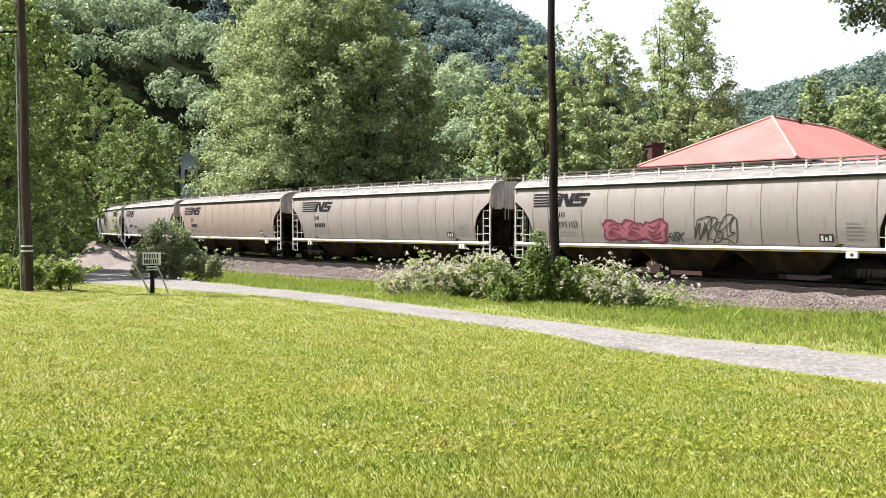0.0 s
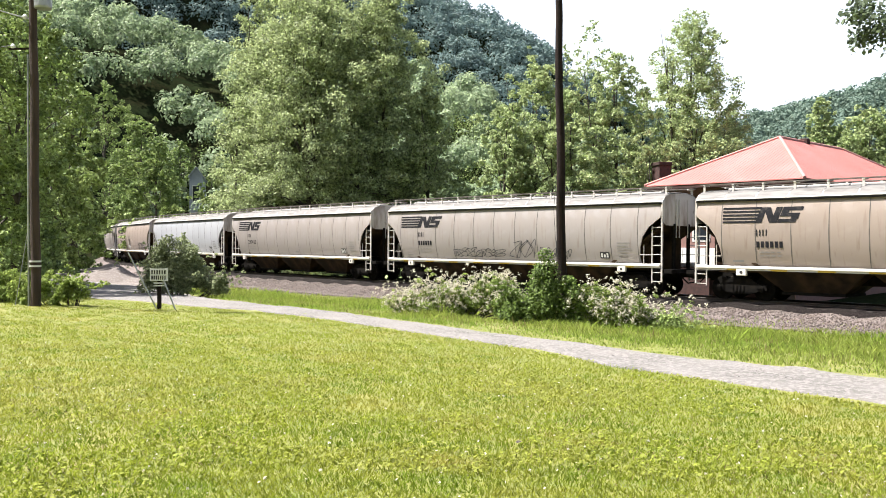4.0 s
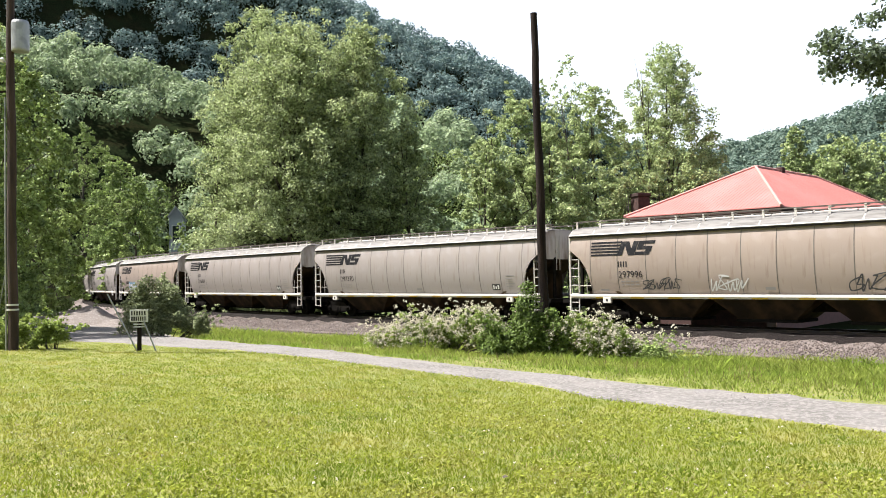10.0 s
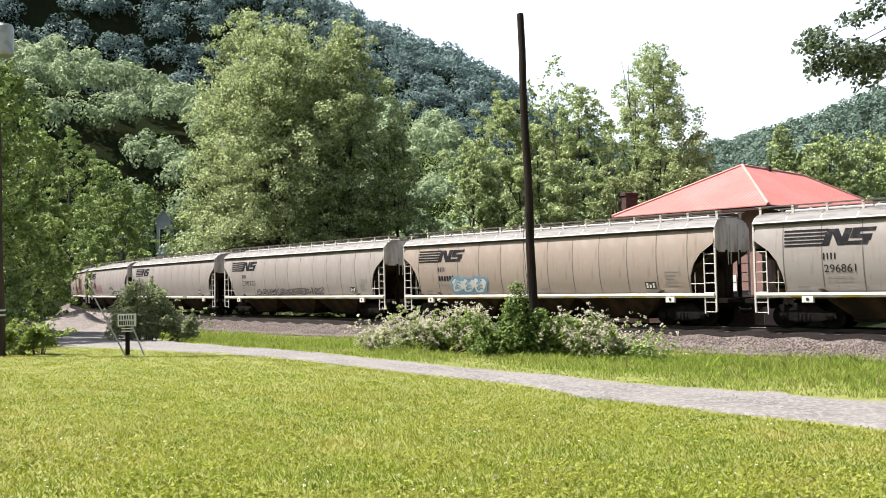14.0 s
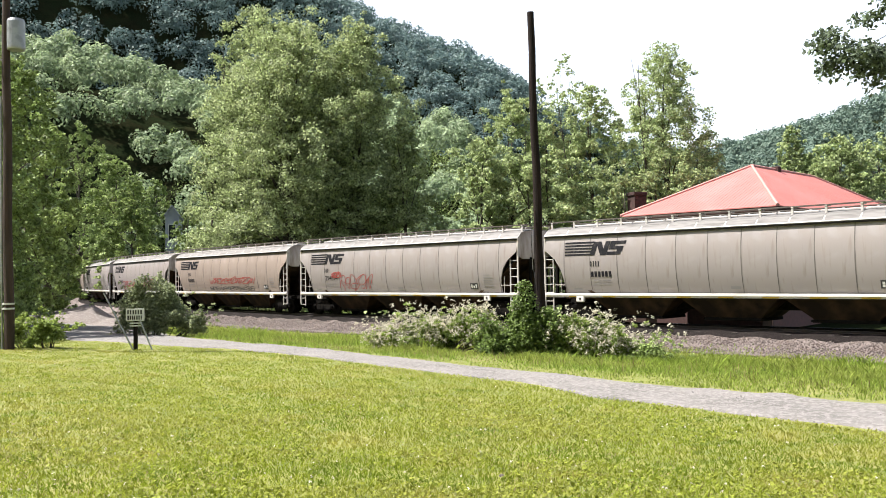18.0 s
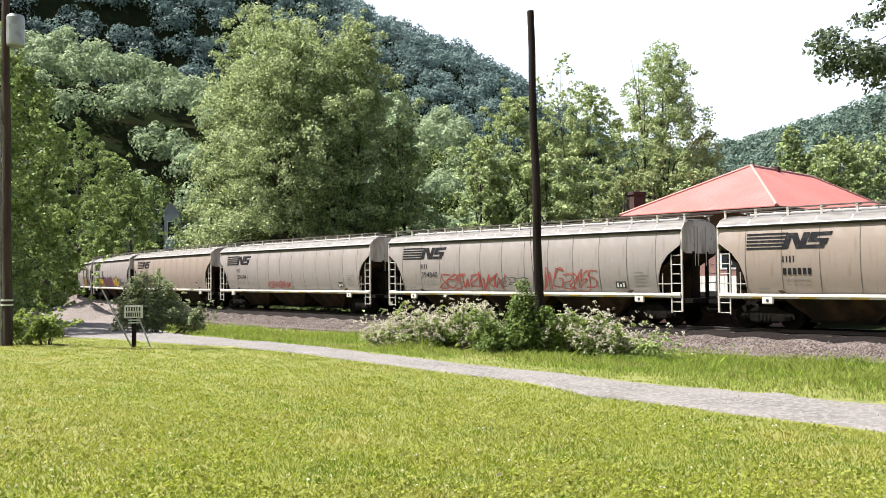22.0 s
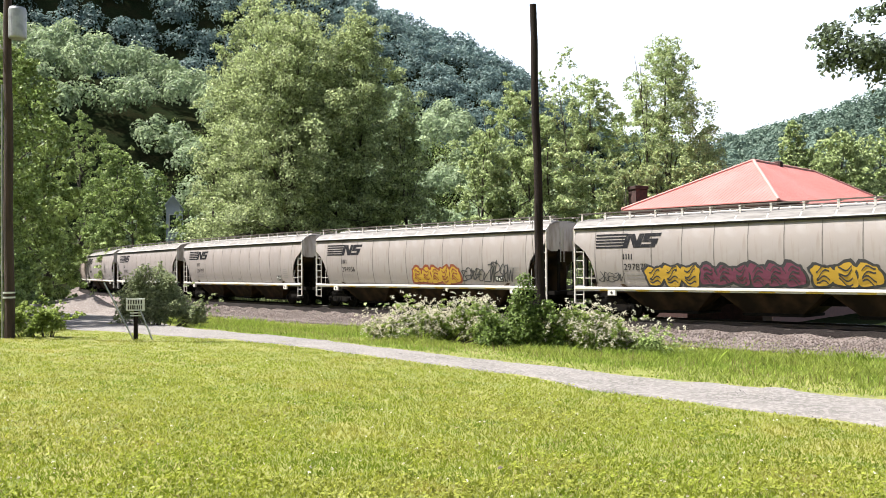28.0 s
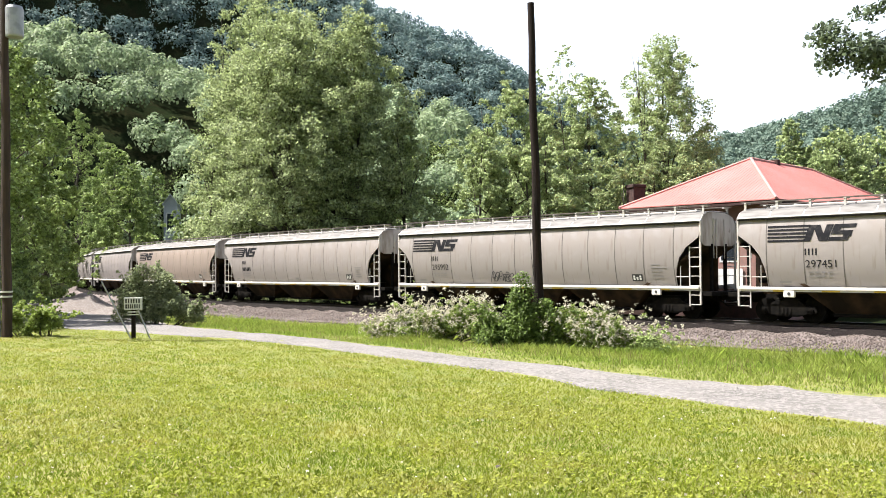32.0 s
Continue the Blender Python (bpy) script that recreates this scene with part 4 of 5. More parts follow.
# ---- bushes ----
def thicket(name, spots, leaf, count, label, seed, size, flowers=0, category="bush"):
    """A sprawling bush: clumps heaped round several spots of x, y, height and reach."""
    rng = np.random.default_rng(seed)
    x0, y0 = spots[0][:2]
    ob = thing(name, label, category, pose(x0, y0, ground_at(x0, y0)))
    cs, ks = [], []
    for x, y, h, reach in spots:
        n = int(16 + 22 * reach)
        a, q = rng.uniform(0, math.tau, n), np.sqrt(rng.uniform(0, 1, n))
        cs.append(np.stack([x - x0 + q * np.cos(a) * reach, y - y0 + q * np.sin(a) * reach * 0.7, rng.uniform(0.1, 0.9, n) * h * (1.0 - 0.6 * q ** 2)], -1))
        k = rng.uniform(0.10, 0.24, n) * (0.4 + 0.6 * h)
        ks.append(np.stack([k, k, k * 0.85], -1))
    c, k = np.vstack(cs), np.vstack(ks)
    for q in c[::4]:
        part("stem", tube(bmesh.new(), [(q[0] * 0.6, q[1] * 0.6, -0.05), (q[0] * 0.85, q[1] * 0.85, q[2] * 0.6), Vector(q)], [0.018, 0.012, 0.005], 5), BARK, ob)
    # long shoots that arch out of the heap
    ends, es = [], []
    for i in range(int(16 * len(spots))):
        q = c[rng.integers(len(c))]
        out = np.array([rng.normal(0.15, 0.42), rng.normal(-0.05, 0.28), rng.uniform(0.15, 0.6)])
        for f in (0.4, 0.7, 1.0):
            ends.append(q + out * f)
            es.append([0.09, 0.09, 0.07])
    c2, k2 = np.vstack([c, ends]), np.vstack([k, es])
    v, f = leaves(rng, c2, k2, count, size)
    raw("foliage", v, f, leaf, ob)
    if flowers:
        w = c2[rng.integers(len(c2), size=flowers // 9)]
        w = w + rng.normal(scale=0.16, size=w.shape) + np.array([-0.05, -0.10, 0.08])
        v, f = leaves(rng, w, np.full((len(w), 3), 0.07), flowers, 0.03, 0.5)
        raw("blossom", v, f, PETAL, ob)
    return ob


thicket("bramble_thicket", [(-0.9, 28.6, 1.15, 1.1), (0.3, 28.2, 1.4, 1.1), (1.3, 27.6, 1.5, 0.8), (-1.8, 28.8, 0.7, 0.5)], LEAF_BUSH, 16000, "sprawling bramble thicket covered in white blossom", 61, 0.05, 14000)
thicket("bramble_thicket", [(3.9, 26.8, 1.6, 0.8), (4.6, 26.4, 1.35, 0.8), (5.2, 26.1, 0.8, 0.6)], LEAF_BUSH, 13000, "arching bramble thicket with white blossom", 62, 0.05, 8500)
thicket("green_bush", [(2.9, 26.4, 1.7, 0.75), (2.35, 26.6, 2.45, 0.32), (1.5, 26.5, 1.3, 0.55)], LEAF_SHADE, 20000, "dense dark green bush round the foot of a pole", 63, 0.045)
thicket("olive_bush", [(-11.6, 34.5, 2.85, 0.95), (-10.9, 34.3, 2.2, 0.8), (-12.3, 34.6, 2.1, 0.7), (-9.7, 34.0, 1.2, 0.35)], LEAF_GREY, 22000, "grey-green bush behind the small sign", 64, 0.055)
thicket("shrub", [(-11.9, 26.0, 0.9, 0.55), (-13.2, 26.2, 1.0, 0.7)], LEAF_BUSH, 6000, "leafy shrub at the foot of a utility pole", 65, 0.05)
thicket("shrub", [(-14.8, 27.2, 1.3, 1.0), (-16.2, 28.0, 1.5, 1.0)], LEAF_BUSH, 8000, "leafy shrub beside a utility pole", 66, 0.05)
thicket("weeds", [(5.9, 25.4, 0.5, 0.6)], LEAF_LEFT, 2500, "low leafy weeds on the verge", 67, 0.04)


# ---- tree whose branches hang into the view ----
def overhang():
    x, y = 10.6, 11.4
    rng = np.random.default_rng(91)
    ob = thing("maple", "leafy tree with branches hanging over the lawn", "tree", pose(x, y, ground_at(x, y)))
    g = ground_at(x, y)
    tips = []
    for i in range(22):
        tips.append((rng.uniform(-5.62, -4.8), rng.uniform(-0.4, 0.3), 0))
        tips[-1] = (*tips[-1][:2], 4.86 + 0.15 * rng.normal() - 0.22 * (tips[-1][0] + 5.3))
    for i in range(40):
        tips.append((rng.uniform(-5.0, -3.9), rng.uniform(-0.5, 0.4), rng.uniform(4.5, 6.1)))
    part("trunk", tube(bmesh.new(), [(0, 0, -0.3), (0.05, 0, 2.5), (-0.1, 0, 5), (0, 0.1, 8)], [0.26, 0.22, 0.17, 0.08], 12), BARK, ob)
    for q in tips[::3]:
        part("limb", tube(bmesh.new(), [(-0.05, 0, 4.2), (-2.2, 0.1, 5.2), Vector(q) + Vector((0.5, 0, 0.25)), q], [0.05, 0.03, 0.008, 0.004], 6), BARK, ob)
    boughs, c, k = clumps(rng, 9.0, 4.4, 3.0, 24, 0, "dome", 1.0)
    inner = len(c)
    c = np.vstack([c, np.array(tips)])
    k = np.vstack([k, np.full((len(tips), 3), 0.17) * np.array([1.2, 1, 0.8])])
    v, f = leaves(rng, c[:inner], k[:inner], 9000, 0.07)
    v2, f2 = leaves(rng, c[inner:], k[inner:], 4600, 0.04, 0.8)
    raw("crown", np.vstack([v, v2]), np.vstack([f, f2 + len(v)]), LEAF_NEAR, ob)


overhang()


# ---- small things lying in the lawn ----
def litter(x, y, size, mat, label, seed):
    rng = random.Random(seed)
    t = thing("dead_leaf", label, "leaf", pose(x, y, ground_at(x, y) + 0.03, 0, 0, rng.uniform(0, 360)))
    bm = bmesh.new()
    left, right = [], []
    for k in range(6):
        u = k / 5
        w = size * 0.42 * math.sin(u * 3.0 + 0.07) * rng.uniform(0.8, 1.2)
        z = size * (0.25 * math.sin(u * 2.4) + rng.uniform(0, 0.08))
        left.append(bm.verts.new((size * (u - 0.5), w, z + size * 0.15)))
        right.append(bm.verts.new((size * (u - 0.5), -w, z + size * 0.1)))
    for k in range(5):
        bm.faces.new((left[k], left[k + 1], right[k + 1], right[k]))
    part("blade", bm, mat, t)


litter(0.48, 7.7, 0.06, BARK, "curled dark brown dead leaf lying in the lawn", 1)
litter(0.12, 9.9, 0.055, DRY, "pale dried leaf lying in the lawn", 2)
litter(-5.2, 10.5, 0.05, DRY, "pale dried leaf lying in the lawn", 3)
litter(3.2, 7.6, 0.05, DRY, "pale dried leaf lying in the lawn", 4)

# ---- hopper cars ----
PITCH, GAP = 19.5, 1.61
END = (PITCH - GAP) / 2  # from the car's middle to its corner post
SEC = [(-1.38, 1.38), (-1.48, 1.70), (-1.565, 2.10), (-1.615, 2.55), (-1.62, 2.95), (-1.595, 3.35), (-1.54, 3.70), (-1.46, 4.00)]
CUT = [(1.38, 1.12), (1.70, 1.12), (2.10, 1.06), (2.55, 0.90), (2.95, 0.60), (3.35, 0.05), (3.70, 0.0), (4.00, 0.0)]  # height, how far the side stops short of the end
PANELS, END_PANEL = 13, 1.165


def side_panel(x0, x1, left_cut=False, right_cut=False, name="side_panel", seed=0):
    """One curved sheet of a car's side, slightly pillowed between its seams."""
    cols, rng = 7, random.Random(seed)
    v, f = [], []
    for k, (y, z) in enumerate(SEC):
        a, b = x0 + 0.004, x1 - 0.004
        if left_cut:
            a = -END + CUT[k][1]
        if right_cut:
            b = END - CUT[k][1]
        for c in range(cols):
            u = c / (cols - 1)
            swell = 0.0045 * (1 - (2 * u - 1) ** 4) + rng.uniform(-0.0015, 0.0015)
            v.append((a + (b - a) * u, y - swell, z))
    n = len(SEC)
    for k in range(n - 1):
        for c in range(cols - 1):
            i = k * cols + c
            f.append((i, i + 1, i + cols + 1, i + cols))
    # returned edges, with corners of their own so that the seam stays sharp
    for col, flip in ((0, False), (cols - 1, True)):
        m = len(v)
        for k in range(n):
            x, y, z = v[k * cols + col]
            v.append((x, y, z)), v.append((x, y + 0.05, z))
        for k in range(n - 1):
            q = (m + 2 * k, m + 2 * k + 2, m + 2 * k + 3, m + 2 * k + 1)
            f.append(q[::-1] if flip else q)
    return raw(name, v, f, SHELL, smooth=True)


def wheelset(parent, x):
    bm = bmesh.new()
    for y in (-0.755, 0.755):
        sgn = 1 if y > 0 else -1
        rod(bm, (0, y - 0.065, 0), (0, y + 0.065, 0), 0.457, n=24)
        rod(bm, (0, y - sgn * 0.065, 0), (0, y - sgn * 0.10, 0), 0.485, n=24)
        rod(bm, (0, y + sgn * 0.06, 0), (0, y + sgn * 0.13, 0), 0.17, 0.12, n=12)
    rod(bm, (0, -1.05, 0), (0, 1.05, 0), 0.075, n=10)
    ob = part("wheelset", bm, GRIME, parent)
    ob.location = (x, 0, 0.457)
    return ob


def truck(parent, x):
    bm = bmesh.new()
    box(bm, -0.45, 0.45, -1.0, 1.0, 0.36, 0.95, 0.04)
    t = part("truck", bm, GRIME, parent, "black cast-steel truck")
    t.location = (x, 0, 0)
    for y in (-1.0, 1.0):
        bm = bmesh.new()
        prism(bm, [(-1.12, 0.40), (-0.78, 0.36), (-0.42, 0.24), (0.42, 0.24), (0.78, 0.36), (1.12, 0.40), (1.12, 0.60), (0.72, 0.66), (0.45, 0.84), (-0.45, 0.84), (-0.72, 0.66), (-1.12, 0.60)], y - 0.08, y + 0.08)
        for px in (-0.15, 0.0, 0.15):
            rod(bm, (px, y * 1.05, 0.30), (px, y * 1.05, 0.55), 0.06, n=8)
        for px in (-0.89, 0.89):
            rod(bm, (px, y * 1.0, 0.457), (px, y * 1.15, 0.457), 0.13, n=12)
        part("side_frame", bm, GRIME, t)
    wheelset(t, -0.89), wheelset(t, 0.89)
    return t


def hopper_car():
    car = thing("hopper_car", "grey covered hopper car with curved ribbed sides on steel trucks", "rail car", group="hopper cars of the train")
    step = (2 * END - 2 * END_PANEL) / (PANELS - 2)
    for i in range(PANELS):
        a = -END if i == 0 else -END + END_PANEL + (i - 1) * step
        b = END if i == PANELS - 1 else -END + END_PANEL + i * step
        if i == 0:
            ob = side_panel(a, b, left_cut=True, seed=1)
        elif i == PANELS - 1:
            ob = side_panel(a, b, right_cut=True, seed=2)
        else:
            ob = side_panel(-step / 2, step / 2, seed=3) if i == 1 else new("side_panel", MID_PANEL[(i * 2) % 3] if i % 3 else MID_PANEL[0])
            if i == 1:
                MID_PANEL[0] = ob.data
                for extra in (1, 2):
                    tmp = side_panel(-step / 2, step / 2, seed=3 + extra)
                    MID_PANEL[extra] = tmp.data
                    bpy.data.objects.remove(tmp)
            ob.location.x = (a + b) / 2
        ob.parent = car
    # dirty seams between the sheets
    for i in range(1, PANELS):
        x = -END + END_PANEL + (i - 1) * step
        if i == 1:
            v, f = [], []
            for y, z in SEC[:-1] + [(-1.485, 3.91)]:
                v += [(-0.016, y - 0.0075, z), (0.016, y - 0.0075, z)]
            for k in range(len(SEC) - 1):
                f.append((2 * k, 2 * k + 1, 2 * k + 3, 2 * k + 2))
            first = raw("seam", v, f, SEAM)
        ob = first if i == 1 else new("seam", first.data)
        ob.parent, ob.location.x = car, x
    # inner shell with the far side, seen through the seams
    bm = bmesh.new()
    loops = []
    for x_at in ("l", "r"):
        ring = []
        for (y, z), (_, c) in zip(SEC, CUT):
            ring.append(bm.verts.new(((-END + c + 0.02) if x_at == "l" else (END - c - 0.02), y + 0.05, z)))
        for (y, z), (_, c) in list(zip(SEC, CUT))[::-1]:
            ring.append(bm.verts.new(((-END + c) if x_at == "l" else (END - c), -y, z)))
        loops.append(ring)
    for i in range(len(loops[0])):
        j = (i + 1) % len(loops[0])
        bm.faces.new((loops[0][i], loops[0][j], loops[1][j], loops[1][i]))
    bmesh.ops.recalc_face_normals(bm, faces=bm.faces)
    part("inner_shell", bm, SHELL, car)
    # roof with its drip edge
    bm = bmesh.new()
    prof = [(-1.53, 3.985), (-1.56, 4.015), (-1.52, 4.06), (-1.30, 4.26), (-0.95, 4.38), (-0.45, 4.44), (0.45, 4.44), (0.95, 4.38), (1.30, 4.26), (1.52, 4.06), (1.56, 4.015), (1.53, 3.985)]
    bays = 14
    for k in range(bays):
        x0, x1 = -END - 0.03 + k * (2 * END + 0.06) / bays, -END - 0.03 + (k + 1) * (2 * END + 0.06) / bays
        prev = None
        for x, lift in ((x0, 0.0), (x0 + 0.03, 0.022), (x1 - 0.03, 0.022), (x1, 0.0)):
            row = [bm.verts.new((x, y, z + (lift if 2 < i < 9 else 0))) for i, (y, z) in enumerate(prof)]
            if prev:
                for i in range(len(prof) - 1):
                    bm.faces.new((prev[i], row[i], row[i + 1], prev[i + 1]))
            prev = row
    bmesh.ops.remove_doubles(bm, verts=bm.verts, dist=0.0005)
    bmesh.ops.recalc_face_normals(bm, faces=bm.faces)
    roof = part("roof", bm, ROOF_PAINT, car, "white-edged grey roof sheets with a drip edge")
    roof.data.materials.append(ROOF_GREY)
    # grey from just over the white eave band upward
    for q in roof.data.polygons:
        q.material_index = int(q.center.z > 4.17)
    # black bars paint the shadow line below the drip edge
    bm = bmesh.new()
    box(bm, -END, END, -1.575, -1.50, 3.925, 3.985)
    box(bm, -END, END, 1.50, 1.575, 3.925, 3.985)
    part("eave_angle", bm, GRIME, car, "dark bar standing for the shadow under the roof edge")
    # loading hatch trough and its covers
    for k in range(10):
        bm = bmesh.new()
        x0 = -END + 0.75 + k * (2 * END - 1.5) / 10
        box(bm, x0 + 0.02, x0 + (2 * END - 1.5) / 10 - 0.02, -0.33, 0.33, 4.44, 4.54, 0.03)
        part("hatch_cover", bm, ROOF_PAINT, car)
    # roof walk on both sides with its brackets
    for sgn in (-1, 1):
        bm = bmesh.new()
        for y in (0.74, 0.84, 0.94, 1.04):
            box(bm, -END - 0.1, END + 0.1, sgn * y - 0.03, sgn * y + 0.03, 4.655, 4.69)
        walkway = part("roof_walk", bm, WALK, car, "weathered brown-grey steel roof walk")
        for k in range(15):
            bm = bmesh.new()
            x = -END + 0.1 + k * (2 * END - 0.2) / 14
            box(bm, x - 0.045, x + 0.045, sgn * 0.89 - 0.2, sgn * 0.89 + 0.2, 4.615, 4.655)
            box(bm, x - 0.045, x + 0.045, sgn * 1.05 - 0.02, sgn * 1.05 + 0.02, 4.34, 4.64)
            part("walk_bracket", bm, LADDER, walkway)
    # side sills with their reflectors
    for sgn in (-1, 1):
        bm = bmesh.new()
        box(bm, -END + 0.05, END - 0.05, sgn * 1.56 - 0.05, sgn * 1.56 + 0.05, 1.26, 1.37, 0.012)
        box(bm, -END + 0.05, END - 0.05, sgn * 1.50 - 0.05, sgn * 1.50 + 0.05, 1.19, 1.26)
        sill = part("side_sill", bm, SILL, car, "pale painted side sill")
        for k in range(9):
            bm = bmesh.new()
            x = -END + 1.7 + k * (2 * END - 3.4) / 8
            box(bm, x - 0.32, x + 0.32, sgn * 1.556 - 0.008, sgn * 1.556 + 0.008, 1.195, 1.25)
            part("reflector", bm, YELLOW, sill)
        for x in (-END + 2.0, END - 2.0):
            bm = bmesh.new()
            box(bm, x - 0.22, x + 0.22, sgn * 1.54 - 0.06, sgn * 1.54 + 0.06, 0.98, 1.26, 0.03)
            pad = part("jacking_pad", bm, SILL, car)
            bm = bmesh.new()
            rod(bm, (x, sgn * 1.59, 1.12), (x, sgn * 1.612, 1.12), 0.06, n=12)
            part("pad_hole", bm, BLACK, pad)
    # ends
    for sgn in (-1, 1):
        e = sgn * END
        bm = bmesh.new()
        outline = [(-1.49, 4.0), (-1.3, 4.24), (-0.95, 4.36), (-0.45, 4.42), (0.45, 4.42), (0.95, 4.36), (1.3, 4.24), (1.49, 4.0), (1.55, 3.7), (1.57, 3.2), (1.2, 3.02), (-1.2, 3.02), (-1.57, 3.2), (-1.55, 3.7)]
        prism(bm, outline, -0.02, 0.02)
        bm.transform(Matrix.Translation((e, 0, 0)) @ Matrix.Rotation(math.pi / 2, 4, "Z"))
        sheet = part("end_sheet", bm, END_RUST, car, "dirty brown-grey upper end sheet")
        bm = bmesh.new()
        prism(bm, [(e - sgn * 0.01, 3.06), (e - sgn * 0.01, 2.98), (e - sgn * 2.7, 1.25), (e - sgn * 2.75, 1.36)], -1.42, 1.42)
        part("slope_sheet", bm, SHADED_DUST, car, "rust-brown sloping floor sheet")
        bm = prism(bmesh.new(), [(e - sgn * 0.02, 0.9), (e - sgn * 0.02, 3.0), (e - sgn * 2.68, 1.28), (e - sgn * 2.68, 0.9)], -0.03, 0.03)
        part("end_web", bm, SHADED_DUST, car, "rust-brown web plate under the sloping floor")
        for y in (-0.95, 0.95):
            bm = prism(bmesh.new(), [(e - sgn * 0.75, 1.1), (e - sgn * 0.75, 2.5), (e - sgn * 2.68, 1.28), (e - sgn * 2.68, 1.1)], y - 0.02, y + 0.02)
            part("shear_plate", bm, SHADED_DUST, car, "rust-brown shear plate behind the ladder")
        for y in (-0.6, 0.6):
            bm = bmesh.new()
            box(bm, e - 0.06, e + 0.06, y - 0.06, y + 0.06, 1.0, 3.1)
            part("end_stay", bm, GRIME, car)
        bm = bmesh.new()
        box(bm, e - 0.45, e + 0.45, -1.50, 1.50, 0.98, 1.14)
        box(bm, min(e, e - sgn * 1.9), max(e, e - sgn * 1.9), -0.28, 0.28, 0.72, 1.05)
        part("end_sill", bm, GRIME, car, "black end platform and centre sill")
        for y in (-1.52, 1.52):
            bm = bmesh.new()
            box(bm, e - 0.035, e + 0.035, y - 0.035, y + 0.035, 0.62, 4.0)
            post = part("corner_post", bm, LADDER, car)
            bm = bmesh.new()
            inner = e - sgn * 0.48
            box(bm, inner - 0.022, inner + 0.022, y - 0.022, y + 0.022, 0.55, 3.0)
            ladder = part("ladder", bm, LADDER, car, "pale steel side ladder")
            for k in range(7):
                z = 0.62 + k * 0.385
                part("rung", rod(bmesh.new(), (inner, y, z), (e, y, z), 0.017, n=6), LADDER, ladder)
            bm = bmesh.new()
            rod(bm, (inner, y * 0.99, 1.75), (e - sgn * 1.1, y * 0.99, 1.75), 0.016, n=6)
            rod(bm, (e - sgn * 0.9, y * 0.99, 1.38), (e - sgn * 0.9, y * 0.99, 2.2), 0.016, n=6)
            part("grab_iron", bm, LADDER, car)
        bm = bmesh.new()
        for y in (-0.5, -0.25, 0.45):
            rod(bm, (e + sgn * 0.06, y, 2.5), (e + sgn * 0.06, y, 4.15), 0.022, n=6)
        part("end_grab_rail", bm, LADDER, sheet)
        bm = bmesh.new()
        box(bm, min(e, e + sgn * 0.62), max(e, e + sgn * 0.62), -0.11, 0.11, 0.78, 1.0, 0.02)
        box(bm, min(e + sgn * 0.58, e + sgn * 0.82), max(e + sgn * 0.58, e + sgn * 0.82), -0.17, 0.17, 0.74, 1.02, 0.04)
        part("coupler", bm, GRIME, car, "knuckle coupler")
        bm = bmesh.new()
        rod(bm, (e + sgn * 0.2, -0.4, 0.85), (e + sgn * 0.55, -0.32, 0.55), 0.03, n=6)
        rod(bm, (e + sgn * 0.55, -0.32, 0.55), (e + sgn * 0.8, -0.2, 0.6), 0.03, n=6)
        part("air_hose", bm, GRIME, car)
        truck(car, e - sgn * 1.70)
    # brake gear on one end
    bm = bmesh.new()
    rod(bm, (-END + 0.6, -0.9, 1.7), (-END + 1.3, -0.9, 1.7), 0.2, n=14)
    part("brake_cylinder", bm, GRIME, car)
    bm = bmesh.new()
    rod(bm, (-END - 0.12, 0.55, 2.45), (-END - 0.06, 0.55, 2.45), 0.28, n=16)
    part("hand_wheel", bm, GRIME, car)
    # three discharge hoppers
    for k in (-1, 0, 1):
        cx, wide = k * 4.35, 2.17
        bm = bmesh.new()
        top = [(-wide, -1.48, 1.28), (wide, -1.48, 1.28), (wide, 1.48, 1.28), (-wide, 1.48, 1.28)]
        low = [(-1.15, -0.95, 0.40), (1.15, -0.95, 0.40), (1.15, 0.95, 0.40), (-1.15, 0.95, 0.40)]
        a, b = [bm.verts.new(p) for p in top], [bm.verts.new(p) for p in low]
        bm.faces.new(a), bm.faces.new(b[::-1])
        for i in range(4):
            bm.faces.new((a[i], a[(i + 1) % 4], b[(i + 1) % 4], b[i]))
        bmesh.ops.recalc_face_normals(bm, faces=bm.faces)
        hop = part("hopper", bm, SHADED_DUST, car, "rust-brown discharge hopper")
        hop.location.x = cx
        bm = bmesh.new()
        box(bm, -1.2, 1.2, -1.0, 1.0, 0.28, 0.40, 0.02)
        rod(bm, (-1.26, -0.9, 0.34), (-1.26, 0.9, 0.34), 0.04, n=8)
        part("outlet_gate", bm, GRIME, hop)
    bm = bmesh.new()
    box(bm, -END + 1.5, END - 1.5, -0.35, 0.35, 0.70, 1.27)
    part("centre_sill", bm, GRIME, car)
    return car


MID_PANEL = [None, None, None]
BASE_CAR = hopper_car()


def side_y(z):
    """The face of the side at a height."""
    return float(np.interp(z, [p[1] for p in SEC], [p[0] for p in SEC]))


def on_side(bm, pts, lift=0.016):
    """A flat shape of x, z corners laid on the curved side, in strips that follow it."""
    return bm.faces.new([bm.verts.new((x, side_y(z) - lift, z)) for x, z in pts])


def bar(bm, x0, x1, z0, z1, slant=0.0, lift=0.016):
    rows = max(1, int(abs(z1 - z0) / 0.15))
    for k in range(rows):
        a, b = z0 + (z1 - z0) * k / rows, z0 + (z1 - z0) * (k + 1) / rows
        on_side(bm, [(x0 + slant * (a - z0), a), (x1 + slant * (a - z0), a), (x1 + slant * (b - z0), b), (x0 + slant * (b - z0), b)], lift)


